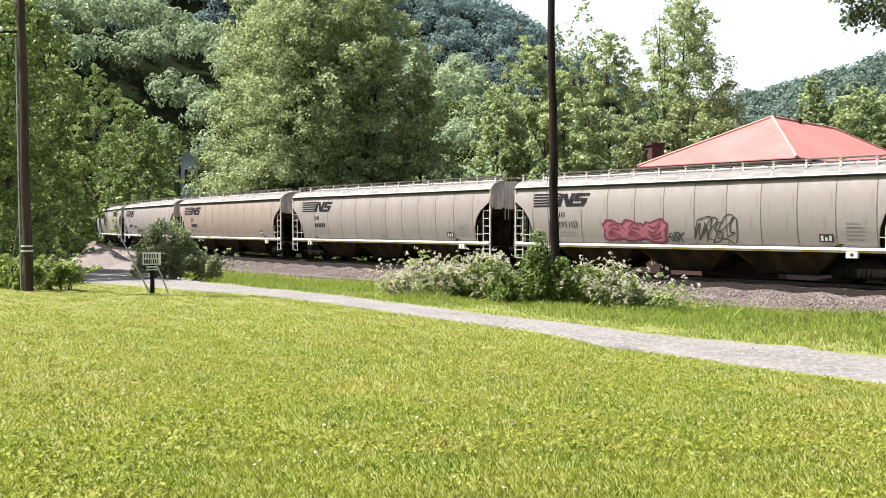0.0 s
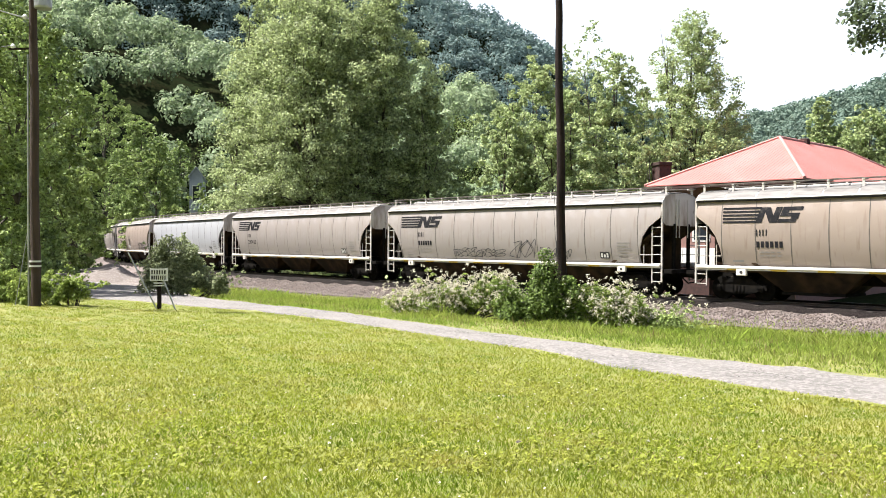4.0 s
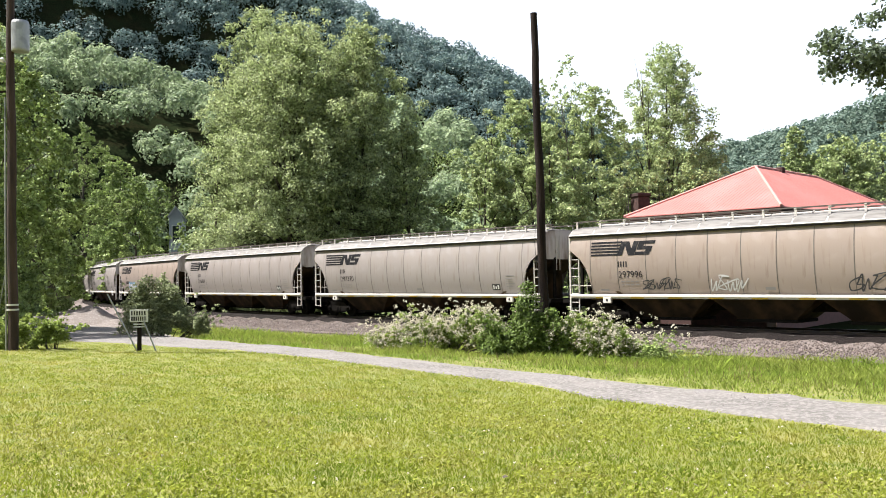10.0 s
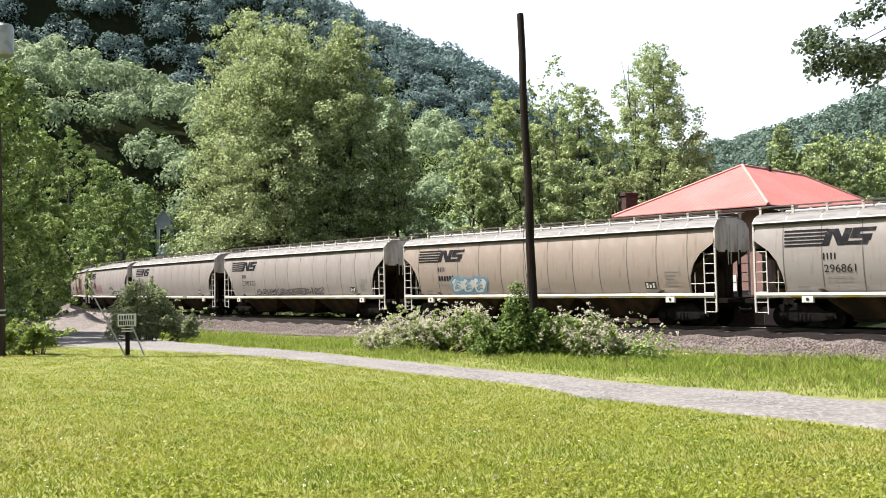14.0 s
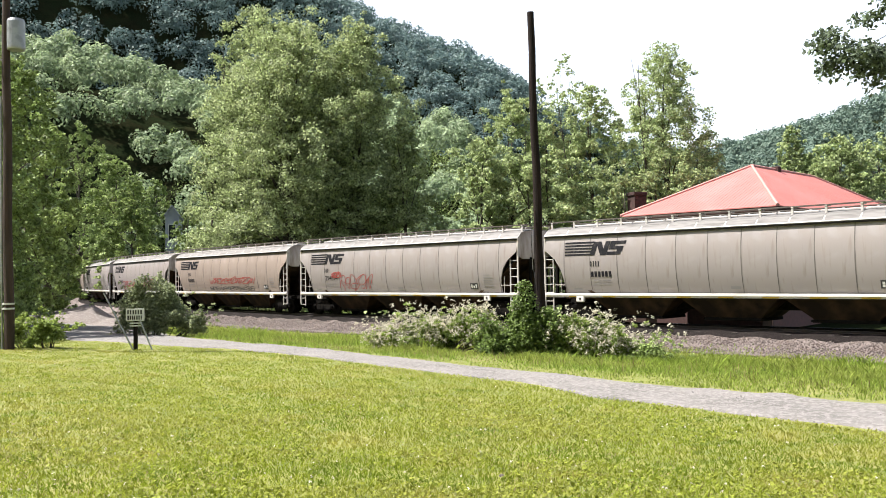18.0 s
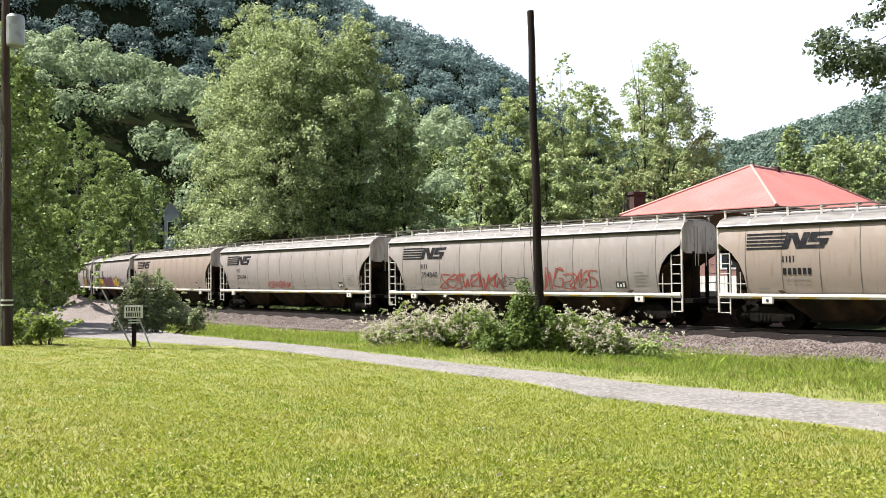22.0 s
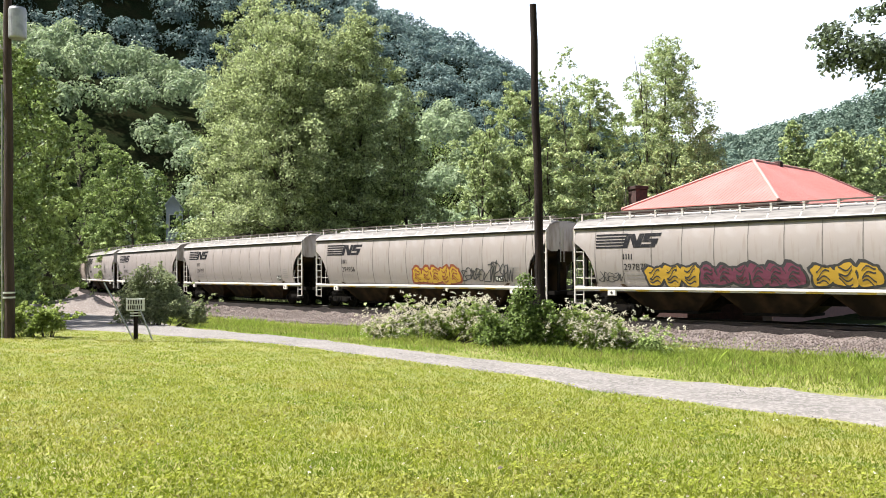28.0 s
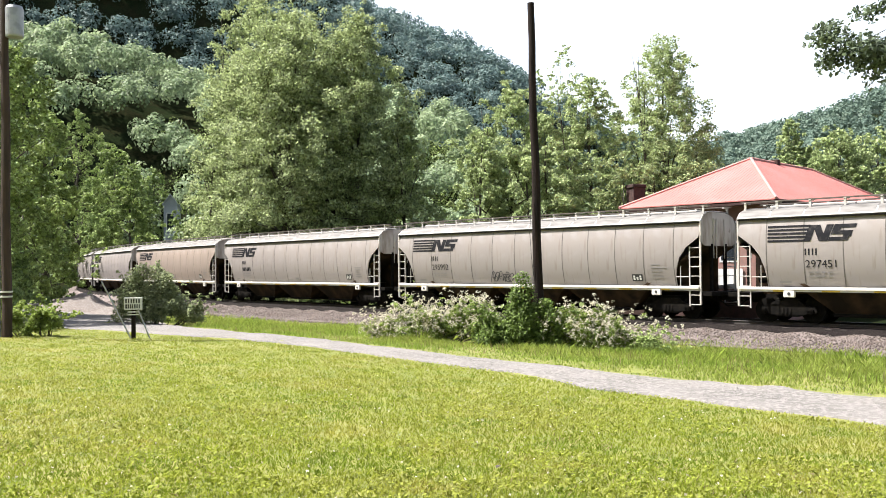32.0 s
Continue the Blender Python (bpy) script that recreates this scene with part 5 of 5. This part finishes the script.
def emblem(car):
    """Five stripes that run into two slanted blocks."""
    x, z0, tall, sl = -END + 1.22, 3.06, 0.60, 0.36
    for k in range(5):
        bm = bmesh.new()
        z = z0 + k * 0.135
        bar(bm, x, x + 1.42 + 0.35 * (z - z0), z, z + 0.08)
        part("emblem_stripe", bm, EMBLEM, car)
    for k, xa in enumerate((x + 1.36, x + 2.24)):
        bm = bmesh.new()
        if k == 0:
            bar(bm, xa, xa + 0.25, z0, z0 + tall, sl)
            bar(bm, xa + 0.62, xa + 0.87, z0, z0 + tall, sl)
            for i in range(4):
                f0, f1 = i / 4, (i + 1) / 4
                za, zb = z0 + tall * (1 - f0), z0 + tall * (1 - f1)
                xp, xq = xa + 0.12 + sl * (za - z0) + 0.44 * f0, xa + 0.12 + sl * (zb - z0) + 0.44 * f1
                on_side(bm, [(xq, zb), (xq + 0.27, zb), (xp + 0.27, za), (xp, za)], 0.0175)
        else:
            for f0, f1, a, b in ((0.0, 0.23, 0.0, 0.70), (0.23, 0.39, 0.47, 0.75), (0.39, 0.61, 0.02, 0.75), (0.61, 0.77, 0.02, 0.30), (0.77, 1.0, 0.02, 0.80)):
                bar(bm, xa + a + sl * tall * f0, xa + b + sl * tall * f0, z0 + tall * f0, z0 + tall * f1, sl)
        part("emblem_block", bm, EMBLEM, car)


def lettering(text, x, z, size, car, mat, name, spread=1.0):
    """Characters of the built-in font laid on the side."""
    cu = bpy.data.curves.new(name, "FONT")
    cu.body, cu.size, cu.space_character = text, size, spread
    tmp = new("tmp", cu)
    me = bpy.data.meshes.new_from_object(tmp.evaluated_get(bpy.context.evaluated_depsgraph_get()))
    bpy.data.objects.remove(tmp)
    bpy.data.curves.remove(cu)
    co = np.empty(len(me.vertices) * 3, np.float32)
    me.vertices.foreach_get("co", co)
    co = co.reshape(-1, 3)
    out = np.stack([x + co[:, 0], [side_y(z + c) - 0.017 for c in co[:, 1]], z + co[:, 1]], -1)
    me.vertices.foreach_set("co", out.astype(np.float32).ravel())
    me.materials.clear()
    me.materials.append(mat)
    me.name = name
    ob = new(name, me)
    ob.parent = car
    return ob


def stencils(car, seed):
    """Small unreadable data blocks as plain bars."""
    rng = random.Random(seed)
    bm = bmesh.new()
    x = -END + 2.62
    for k in (0.0, 0.13, 0.26, 0.39):
        bar(bm, x + k, x + k + 0.05, 2.56, 2.80)
    tagged(part("stencil", bm, EMBLEM, car), kind="stuff")
    bm = bmesh.new()
    for z in (1.90, 1.76):
        for k in range(4):
            bar(bm, x + 0.1 + k * 0.24, x + 0.1 + k * 0.24 + rng.uniform(0.13, 0.2), z, z + 0.045)
    tagged(part("stencil", bm, FADED, car), kind="stuff")
    bm = bmesh.new()
    for r in range(5):
        bar(bm, END - 2.25, END - 2.25 + rng.uniform(0.4, 0.75), 1.72 + r * 0.13, 1.76 + r * 0.13)
    tagged(part("stencil", bm, FADED, car), kind="stuff")
    bm = bmesh.new()
    bar(bm, END - 3.20, END - 2.68, 1.56, 1.86, 0, 0.016)
    plate = part("data_plate", bm, BLACK, car)
    bm = bmesh.new()
    for k in range(3):
        bar(bm, END - 3.14 + k * 0.15, END - 3.05 + k * 0.15, 1.61, 1.80 - 0.06 * (k % 2), 0, 0.020)
    tagged(part("stencil", bm, WHITE, plate), kind="stuff")
    bm = bmesh.new()
    bar(bm, -END + 1.6, -END + 2.05, 1.52, 1.60), bar(bm, 0.2, 0.6, 1.55, 1.66)
    tagged(part("stencil", bm, FADED, car), kind="stuff")


GLYPHS = [
    [(0.0, 0.0), (0.12, 0.95), (0.55, 0.9), (0.62, 0.55), (0.15, 0.48), (0.7, 0.05)],
    [(0.0, 1.0), (0.2, 0.05), (0.42, 0.75), (0.62, 0.0), (0.85, 1.0)],
    [(0.8, 0.95), (0.15, 0.85), (0.12, 0.55), (0.75, 0.45), (0.7, 0.08), (0.0, 0.05)],
    [(0.75, 0.85), (0.3, 1.0), (0.0, 0.5), (0.3, 0.0), (0.8, 0.15), (0.8, 0.5), (0.45, 0.5)],
    [(0.05, 0.9), (0.85, 1.0), (0.1, 0.05), (0.95, 0.1)],
    [(0.1, 1.0), (0.1, 0.0), (0.15, 0.45), (0.8, 0.95), (0.3, 0.5), (0.85, 0.0)],
]


def scrawl(car, x0, x1, z0, z1, colour, seed, stroke=0.045, loops=6):
    """A row of quick sprayed strokes along the side, of no letters, in one ribbon mesh."""
    rng = random.Random(seed)
    cell, tall, last = (x1 - x0) / loops, z1 - z0, None
    bm = bmesh.new()
    for g in range(loops):
        shape = GLYPHS[rng.randrange(len(GLYPHS))]
        gx, gz, gh = x0 + cell * g, z0 + tall * rng.uniform(0, 0.12), tall * rng.uniform(0.78, 1.0)
        flip, slant = rng.choice((1, -1)), rng.uniform(0.1, 0.5)
        knots = [(gx + cell * (0.5 + 0.75 * flip * (2 * a - 0.9)) + slant * gh * (b - 0.5) + rng.uniform(-0.10, 0.10) * cell, gz + gh * b + rng.uniform(-0.14, 0.14) * gh) for a, b in shape]
        if g % 3 and last:
            knots = [last] + knots
        last = knots[-1]
        pts = []
        for i in range(len(knots) - 1):
            p0, p1, p2, p3 = knots[max(i - 1, 0)], knots[i], knots[i + 1], knots[min(i + 2, len(knots) - 1)]
            for k in range(6):
                u = k / 6
                pts.append(tuple(0.5 * (2 * b + (c - a) * u + (2 * a - 5 * b + 4 * c - d) * u * u + (3 * b - a - 3 * c + d) * u ** 3) for a, b, c, d in zip(p0, p1, p2, p3)))
        pts.append(knots[-1])
        rows = []
        for k, (xa, za) in enumerate(pts):
            q0, q1 = pts[max(k - 1, 0)], pts[min(k + 1, len(pts) - 1)]
            d = Vector((q1[0] - q0[0], q1[1] - q0[1]))
            o = Vector((-d.y, d.x)).normalized() * stroke / 2 * rng.uniform(0.75, 1.2) if d.length > 1e-4 else Vector((0, stroke / 2))
            lift = 0.0175 + 0.0009 * (k % 7)
            rows.append([bm.verts.new((xa + t * o.x, side_y(za + t * o.y) - lift, za + t * o.y)) for t in (1, -1)])
        for r0, r1 in zip(rows, rows[1:]):
            bm.faces.new((r0[0], r1[0], r1[1], r0[1]))
    part("graffiti", bm, GRAFFITI[colour], car, colour + " sprayed graffiti strokes")


def bubble(car, x0, x1, z0, z1, fill, edge, seed, count=4):
    """Sprayed rounded blocks with an outline, of no letters."""
    w = (x1 - x0) / count
    zc = (z0 + z1) / 2
    for k in range(count):
        cx = x0 + w * (k + 0.5)
        rng = random.Random(seed * 31 + k)
        lean, squash, ph = rng.uniform(-0.25, 0.25), rng.uniform(0.82, 1.05), rng.uniform(0, 6)
        owner = car
        for colour, grow, lift in ((edge, 0.10, 0.020 + 0.001 * k), (fill, -0.01, 0.026 + 0.001 * k)):
            bm = bmesh.new()
            mid_v = bm.verts.new((cx, side_y(zc) - lift, zc))
            ring = []
            for i in range(28):
                a = i / 28 * math.tau
                ca, sa = math.cos(a), math.sin(a)
                wob = 1 + 0.13 * math.sin(3 * a + ph) + (0.10 * math.sin(7 * a + ph) if sa > 0 else 0)
                rx, rz = (w * 0.54 + grow) * wob, ((z1 - z0) / 2 * squash + grow) * wob
                px, pz = abs(ca) ** 0.65 * math.copysign(1, ca) * rx, abs(sa) ** 0.65 * math.copysign(1, sa) * rz
                z = max(1.39, zc + pz)
                ring.append(bm.verts.new((cx + px + lean * pz, side_y(z) - lift, z)))
            for i in range(28):
                bm.faces.new((mid_v, ring[i], ring[(i + 1) % 28]))
            ob = part("graffiti_block", bm, GRAFFITI[colour], owner, colour + " sprayed graffiti block")
        for dz, tilt in ((0.30, 0.25), (-0.12, -0.1), (0.08, 0.5), (-0.3, -0.35)):
            bm = bmesh.new()
            zz = zc + dz * (z1 - z0)
            rows = []
            for i in range(7):
                u = i / 6 - 0.5
                z = zz + tilt * u * 0.5 + 0.10 * math.sin(u * 5 + ph)
                rows.append([bm.verts.new((cx + u * w * 0.6, side_y(z + e) - 0.034, z + e)) for e in (0.035, -0.03)])
            for r0, r1 in zip(rows, rows[1:]):
                bm.faces.new((r0[0], r1[0], r1[1], r0[1]))
            part("graffiti_line", bm, GRAFFITI[edge], car)


NUMBERS = {0: "295103", 4: "297455", 5: "297884", 6: "297996", 7: "297370", 8: "296861", 10: "298222", 12: "294814", 14: "294840", 15: "296104", 17: "297879", 18: "294956", 19: "297451", 20: "295992"}
FIRST, LAST = -3, 27
CARS, TAN = {}, {}
for n in range(FIRST, LAST + 1):
    car = BASE_CAR if n == FIRST else copy_thing(BASE_CAR, Matrix())
    CARS[n] = car
for n, car in CARS.items():
    x = -END + 2.62
    if n == 5:
        for ob in car.children:
            if ob.name.split(".")[0] in ("side_panel", "inner_shell"):
                ob.data = ob.data.copy()
                ob.data.materials[0] = SILVER
        tagged(car, "bare silver covered hopper car with no emblem on its side")
    else:
        emblem(car)
        if n in (2, 6, 9, 13, 16, 22):
            for ob in car.children:
                if ob.name.split(".")[0] in ("side_panel", "inner_shell"):
                    if ob.data.name not in TAN:
                        TAN[ob.data.name] = ob.data.copy()
                        TAN[ob.data.name].materials[0] = SHELL_TAN
                    ob.data = TAN[ob.data.name]
            tagged(car, "dusty tan covered hopper car with curved ribbed sides on steel trucks")
    stencils(car, n)
    if n in NUMBERS:
        lettering(NUMBERS[n], x, 2.08 if n == 10 else 2.10, 0.46 if n == 10 else 0.40, car, EMBLEM, "car_number", 1.25 if n == 10 else 1.0)
    else:
        bm = bmesh.new()
        for k in range(6):
            bar(bm, x + k * 0.185, x + k * 0.185 + 0.13, 2.10, 2.34)
        tagged(part("stencil", bm, EMBLEM, car), kind="stuff")


# sprayed marks as they stand on each car
bubble(CARS[0], -3.7, -0.65, 1.5, 2.35, "pink", "purple", 1, 3)
scrawl(CARS[0], -0.5, 0.2, 1.5, 1.9, "black", 2, 0.05, 3)
scrawl(CARS[0], 0.75, 2.5, 1.5, 2.5, "black", 3, 0.05, 6)
scrawl(CARS[3], -3.6, 0.0, 1.5, 1.95, "black", 4, 0.03, 11)
scrawl(CARS[3], 0.5, 1.9, 1.5, 2.5, "black", 5, 0.03, 3)
scrawl(CARS[3], 2.3, 4.1, 1.55, 2.0, "black", 6, 0.03, 6)
scrawl(CARS[6], -5.1, -3.4, 1.55, 2.0, "black", 7, 0.04, 7)
scrawl(CARS[6], -2.0, -0.6, 1.5, 2.1, "white", 8, 0.05, 4)
scrawl(CARS[6], 3.4, 6.0, 1.5, 2.1, "black", 9, 0.05, 7)
bubble(CARS[9], -5.4, -3.2, 1.5, 2.2, "white", "blue", 10, 3)
scrawl(CARS[9], -5.4, -3.2, 1.45, 2.25, "blue", 11, 0.07, 5)
scrawl(CARS[10], -4.6, 3.0, 1.45, 1.80, "black", 12, 0.05, 20)
scrawl(CARS[12], -5.65, -4.8, 2.25, 2.55, "red", 13, 0.06, 4)
scrawl(CARS[12], -4.8, -2.1, 1.5, 2.4, "red", 14, 0.04, 6)
scrawl(CARS[13], -2.4, 4.6, 1.95, 2.35, "red", 15, 0.05, 12)
scrawl(CARS[13], -2.6, 4.4, 1.5, 1.75, "black", 16, 0.035, 13)
scrawl(CARS[14], -4.9, -0.6, 1.5, 2.35, "red", 17, 0.06, 8)
scrawl(CARS[14], 1.5, 4.8, 1.5, 2.4, "red", 18, 0.05, 7)
scrawl(CARS[14], -1.0, 0.8, 1.6, 2.1, "black", 19, 0.025, 5)
scrawl(CARS[15], -2.3, 0.4, 1.5, 1.9, "red", 20, 0.045, 8)
scrawl(CARS[16], -5.5, -3.6, 1.5, 1.9, "red", 21, 0.04, 5)
bubble(CARS[17], -5.24, -2.8, 1.42, 2.3, "yellow", "black", 22, 3)
bubble(CARS[17], -2.75, 0.0, 1.42, 2.3, "purple", "black", 23, 4)
bubble(CARS[17], 0.0, 1.4, 1.42, 2.3, "purple", "black", 24, 2)
bubble(CARS[17], 1.7, 4.1, 1.42, 2.3, "yellow", "black", 25, 3)
scrawl(CARS[17], -7.6, -6.4, 1.6, 2.0, "black", 26, 0.035, 5)
scrawl(CARS[17], 4.4, 5.6, 1.6, 2.2, "black", 27, 0.04, 5)
bubble(CARS[18], -0.2, 3.3, 1.42, 2.3, "yellow", "orange", 28, 5)
scrawl(CARS[18], 3.5, 5.0, 1.6, 2.2, "black", 29, 0.05, 5)
scrawl(CARS[18], 5.2, 6.9, 1.5, 2.5, "black", 30, 0.05, 6)
scrawl(CARS[20], -2.2, -0.9, 1.5, 1.95, "black", 31, 0.04, 6)



def travelled(t):
    """Where the joint behind car 0 stands on the line at a time."""
    return float(np.polyval(RUN, t))


RUN = np.polyfit([0, 6, 7, 9, 13, 19, 23, 28, 32], [4.25, 77.05, 88.9, 113.1, 161.3, 233.65, 281.05, 340.1, 387.1], 4)


def car_pose(n, t):
    """The pose of car n: its two ends stand on the track."""
    s = travelled(t) - PITCH * n + PITCH / 2
    a, b = track(s - 6.8), track(s + 6.8)
    d = b - a
    m = (a + b) / 2
    return pose(m.x, m.y, 0, 0, 0, math.degrees(math.atan2(d.y, d.x)))


def motions():
    times = [k * 1.0 for k in range(33)]
    for n, car in CARS.items():
        walk(car, [(t, car_pose(n, t)) for t in times])
    # wheels roll at the speed of the train
    turns = {}
    for n, car in CARS.items():
        for t in car.children:
            if t.name.split(".")[0] != "truck":
                continue
            for w in t.children:
                if w.name.split(".")[0] != "wheelset":
                    continue
                key = round(w.location.x, 2)
                if key not in turns:
                    rows = [(k / 15, pose(key, 0, 0.457, 0, math.degrees(travelled(k / 15) / 0.457) % 360, 0)) for k in range(32 * 15 + 1)]
                    walk(w, rows)
                    turns[key] = w.animation_data
                else:
                    w.rotation_mode = "QUATERNION"
                    w.animation_data_create()
                    w.animation_data.action = turns[key].action
                    w.animation_data.action_slot = turns[key].action_slot


# ---- grass, stones and ties ----
def blades(name, leaf, pts, tall, wide, seed, label, lean=0.5, category="grass"):
    """Many grass blades, each one bent triangle pair, at the given points."""
    rng = np.random.default_rng(seed)
    n = len(pts)
    z = height(pts[:, 0], pts[:, 1]) - 0.01
    base = np.column_stack([pts, z])
    a = rng.uniform(0, math.tau, n)
    side = np.stack([np.cos(a), np.sin(a), 0 * a], -1) * (wide * rng.uniform(0.6, 1.4, n))[:, None]
    h = (tall * rng.uniform(0.5, 1.4, n))[:, None]
    b = rng.uniform(0, math.tau, n)
    bend = np.stack([np.cos(b), np.sin(b), 0 * b], -1) * h * lean * rng.uniform(0.2, 1.3, (n, 1))
    up = np.array([0, 0, 1.0])
    v = np.stack([base - side, base + side, base + side * 0.7 + up * h * 0.6 + bend * 0.4, base + up * h + bend, base - side * 0.7 + up * h * 0.6 + bend * 0.4], 1)
    f = np.arange(n * 5).reshape(-1, 5)
    return tagged(raw(name, v.reshape(-1, 3), f, leaf), label, category, kind="stuff")


def sprinkle(rng, n, r0, r1, power, half_angle):
    """Points in the sector ahead, thinning with distance."""
    u = rng.uniform(0, 1, n)
    e = 2 - power
    r = (r0 ** e + u * (r1 ** e - r0 ** e)) ** (1 / e)
    a = np.radians(rng.uniform(-half_angle, half_angle, n))
    return np.stack([r * np.sin(a), r * np.cos(a)], -1)


def off_drive(p):
    d = np.full(len(p), 1e9)
    for i in range(0, len(p), 20000):
        q = p[i:i + 20000]
        dist = np.sqrt(((q[:, None] - DRIVE_MID[None]) ** 2).sum(-1)) - DRIVE_HALF.ravel()[None]
        d[i:i + 20000] = dist.min(1)
    return d


def patchy(p, scale, seed):
    return np.array([noise.noise((x * scale, y * scale, seed)) for x, y in p])


rng = np.random.default_rng(71)
p = sprinkle(rng, 420000, 2.5, 34.0, 1.3, 33)
d, s = off_track(p[:, 0], p[:, 1])
clear = off_drive(p)
p = p[(clear > 0.05) & (d > 20.0) | (clear > -0.15) & (d > 20.0) & (rng.uniform(size=len(p)) < 0.12)]
blades("lawn_grass", BLADE, p, 0.042, 0.0055, 72, "short mown bright green lawn grass", 0.9)
p2 = sprinkle(rng, 60000, 4.6, 22.0, 1.3, 33)
d, s = off_track(p2[:, 0], p2[:, 1])
p2 = p2[(off_drive(p2) > 0.1) & (d > 20.5)]
p2 = p2[patchy(p2, 0.6, 3.0) > -0.05]
# clover: flat leaflets just over the grass
zc = height(p2[:, 0], p2[:, 1]) + rng.uniform(0.02, 0.05, len(p2))
cc = np.column_stack([p2, zc])
v, f = leaves(rng, cc, np.full((len(cc), 3), 0.012), len(cc), 0.020, 0.25)
tagged(raw("clover", v, f, CLOVER), "patches of low clover leaves in the lawn", "clover", kind="stuff")
p3 = sprinkle(rng, 700, 5.0, 24.0, 1.2, 33)
d, s = off_track(p3[:, 0], p3[:, 1])
p3 = p3[(off_drive(p3) > 0.1) & (d > 20.5)]
cc = np.column_stack([p3, height(p3[:, 0], p3[:, 1]) + 0.05])
v, f = leaves(rng, cc, np.full((len(cc), 3), 0.01), len(cc) * 3, 0.012, 0.5)
tagged(raw("clover_blossom", v, f, PETAL), "tiny white clover heads scattered in the lawn", "flower", kind="stuff")
# dry thatch
p4 = sprinkle(rng, 11000, 4.6, 28.0, 1.2, 33)
d, s = off_track(p4[:, 0], p4[:, 1])
p4 = p4[(off_drive(p4) > 0.0) & (d > 20.0)]
p4 = p4[patchy(p4, 0.35, 9.0) > 0.0]
blades("dry_grass", DRY, p4, 0.04, 0.007, 74, "dry straw-coloured blades in the lawn", 1.4)
# tall grass of the verge between drive and track
p5 = sprinkle(rng, 190000, 14.0, 62.0, 1.3, 33)
d, s = off_track(p5[:, 0], p5[:, 1])
start = np.interp(s, [-18, -6, 3, 14], [5.6, 5.0, 3.0, 2.5])
thin = np.clip((d - start) / 1.2, 0, 1) * np.clip((21.5 - d) / 2.0, 0.15, 1)
p5 = p5[(off_drive(p5) > 0.1) & (d > 2.5) & (d < 21.5) & (rng.uniform(size=len(p5)) < thin)]
d5, _ = off_track(p5[:, 0], p5[:, 1])
tallness = np.interp(d5, [2.5, 3.6, 6, 10, 15, 18, 21], [0.13, 0.17, 0.20, 0.18, 0.14, 0.07, 0.045]) * (1 + 1.0 * patchy(p5, 0.5, 5.0) + 0.4 * patchy(p5, 2.0, 2.0))
blades("verge_grass", TALL_BLADE, p5, tallness, 0.010, 75, "tall green grass on the verge beside the track", 0.8)
p6 = sprinkle(rng, 14000, 14.0, 50.0, 1.2, 33)
d, s = off_track(p6[:, 0], p6[:, 1])
p6 = p6[(off_drive(p6) > -0.1) & (d > 4.0) & (d < 18.5)]
p6 = p6[patchy(p6, 0.8, 4.0) > 0.05]
blades("seed_heads", DRY, p6, 0.20, 0.006, 76, "pale dry seed heads along the ballast edge", 0.3)


def stones(name, pts, zs, size, seed, label, mat=None):
    rng = np.random.default_rng(seed)
    n = len(pts)
    base = np.array([[1, 0, 0], [-1, 0, 0], [0, 1, 0], [0, -1, 0], [0, 0, 1], [0, 0, -1]], float)
    tri = np.array([[0, 2, 4], [2, 1, 4], [1, 3, 4], [3, 0, 4], [2, 0, 5], [1, 2, 5], [3, 1, 5], [0, 3, 5]])
    k = size * rng.uniform(0.5, 1.3, (n, 1, 1)) * rng.uniform(0.6, 1.2, (n, 6, 1))
    q = rng.normal(size=(n, 3, 3))
    q, _ = np.linalg.qr(q)
    v = np.einsum("kj,njl->nkl", base, q) * k + np.column_stack([pts, zs])[:, None]
    f = (tri[None] + 6 * np.arange(n)[:, None, None]).reshape(-1, 3)
    return tagged(raw(name, v.reshape(-1, 3), f, mat or STONE), label, "stones", kind="stuff")


n = 32000
ss = rng.uniform(-45, 34, n)
aa = -rng.uniform(1.75, 4.6, n) - np.where(rng.uniform(size=n) < 0.2, 0.8, 0) * smooth(0, -9, ss)
pp = np.array([track(a, b)[:2] for a, b in zip(ss, aa)])
stones("ballast_stones", pp, height(pp[:, 0], pp[:, 1]) + 0.06, 0.045, 81, "loose grey-brown ballast stones beside the rails")
pick = rng.integers(0, len(DRIVE_MID), 9000)
pp = DRIVE_MID[pick] + rng.normal(size=(9000, 2)) * DRIVE_HALF[pick] * 0.55
stones("drive_stones", pp, height(pp[:, 0], pp[:, 1]) + 0.028, 0.012, 82, "loose pale stones on the gravel drive", PEBBLE)

bed = thing("track_bed", "timber ties under the steel rails", "railway track", kind="structure")
tie_mesh = part("tie", box(bmesh.new(), -0.115, 0.115, -1.3, 1.3, -0.34, -0.165, 0.015), TIE, bed)
for k in range(280):
    s = -97 + k * 0.53
    ob = tie_mesh if k == 0 else new("tie", tie_mesh.data)
    ob.parent = bed
    x, y, a = side_line(s)
    ob.matrix_local = Matrix.Translation(track(s)) @ Matrix.Rotation(a, 4, "Z")


motions()
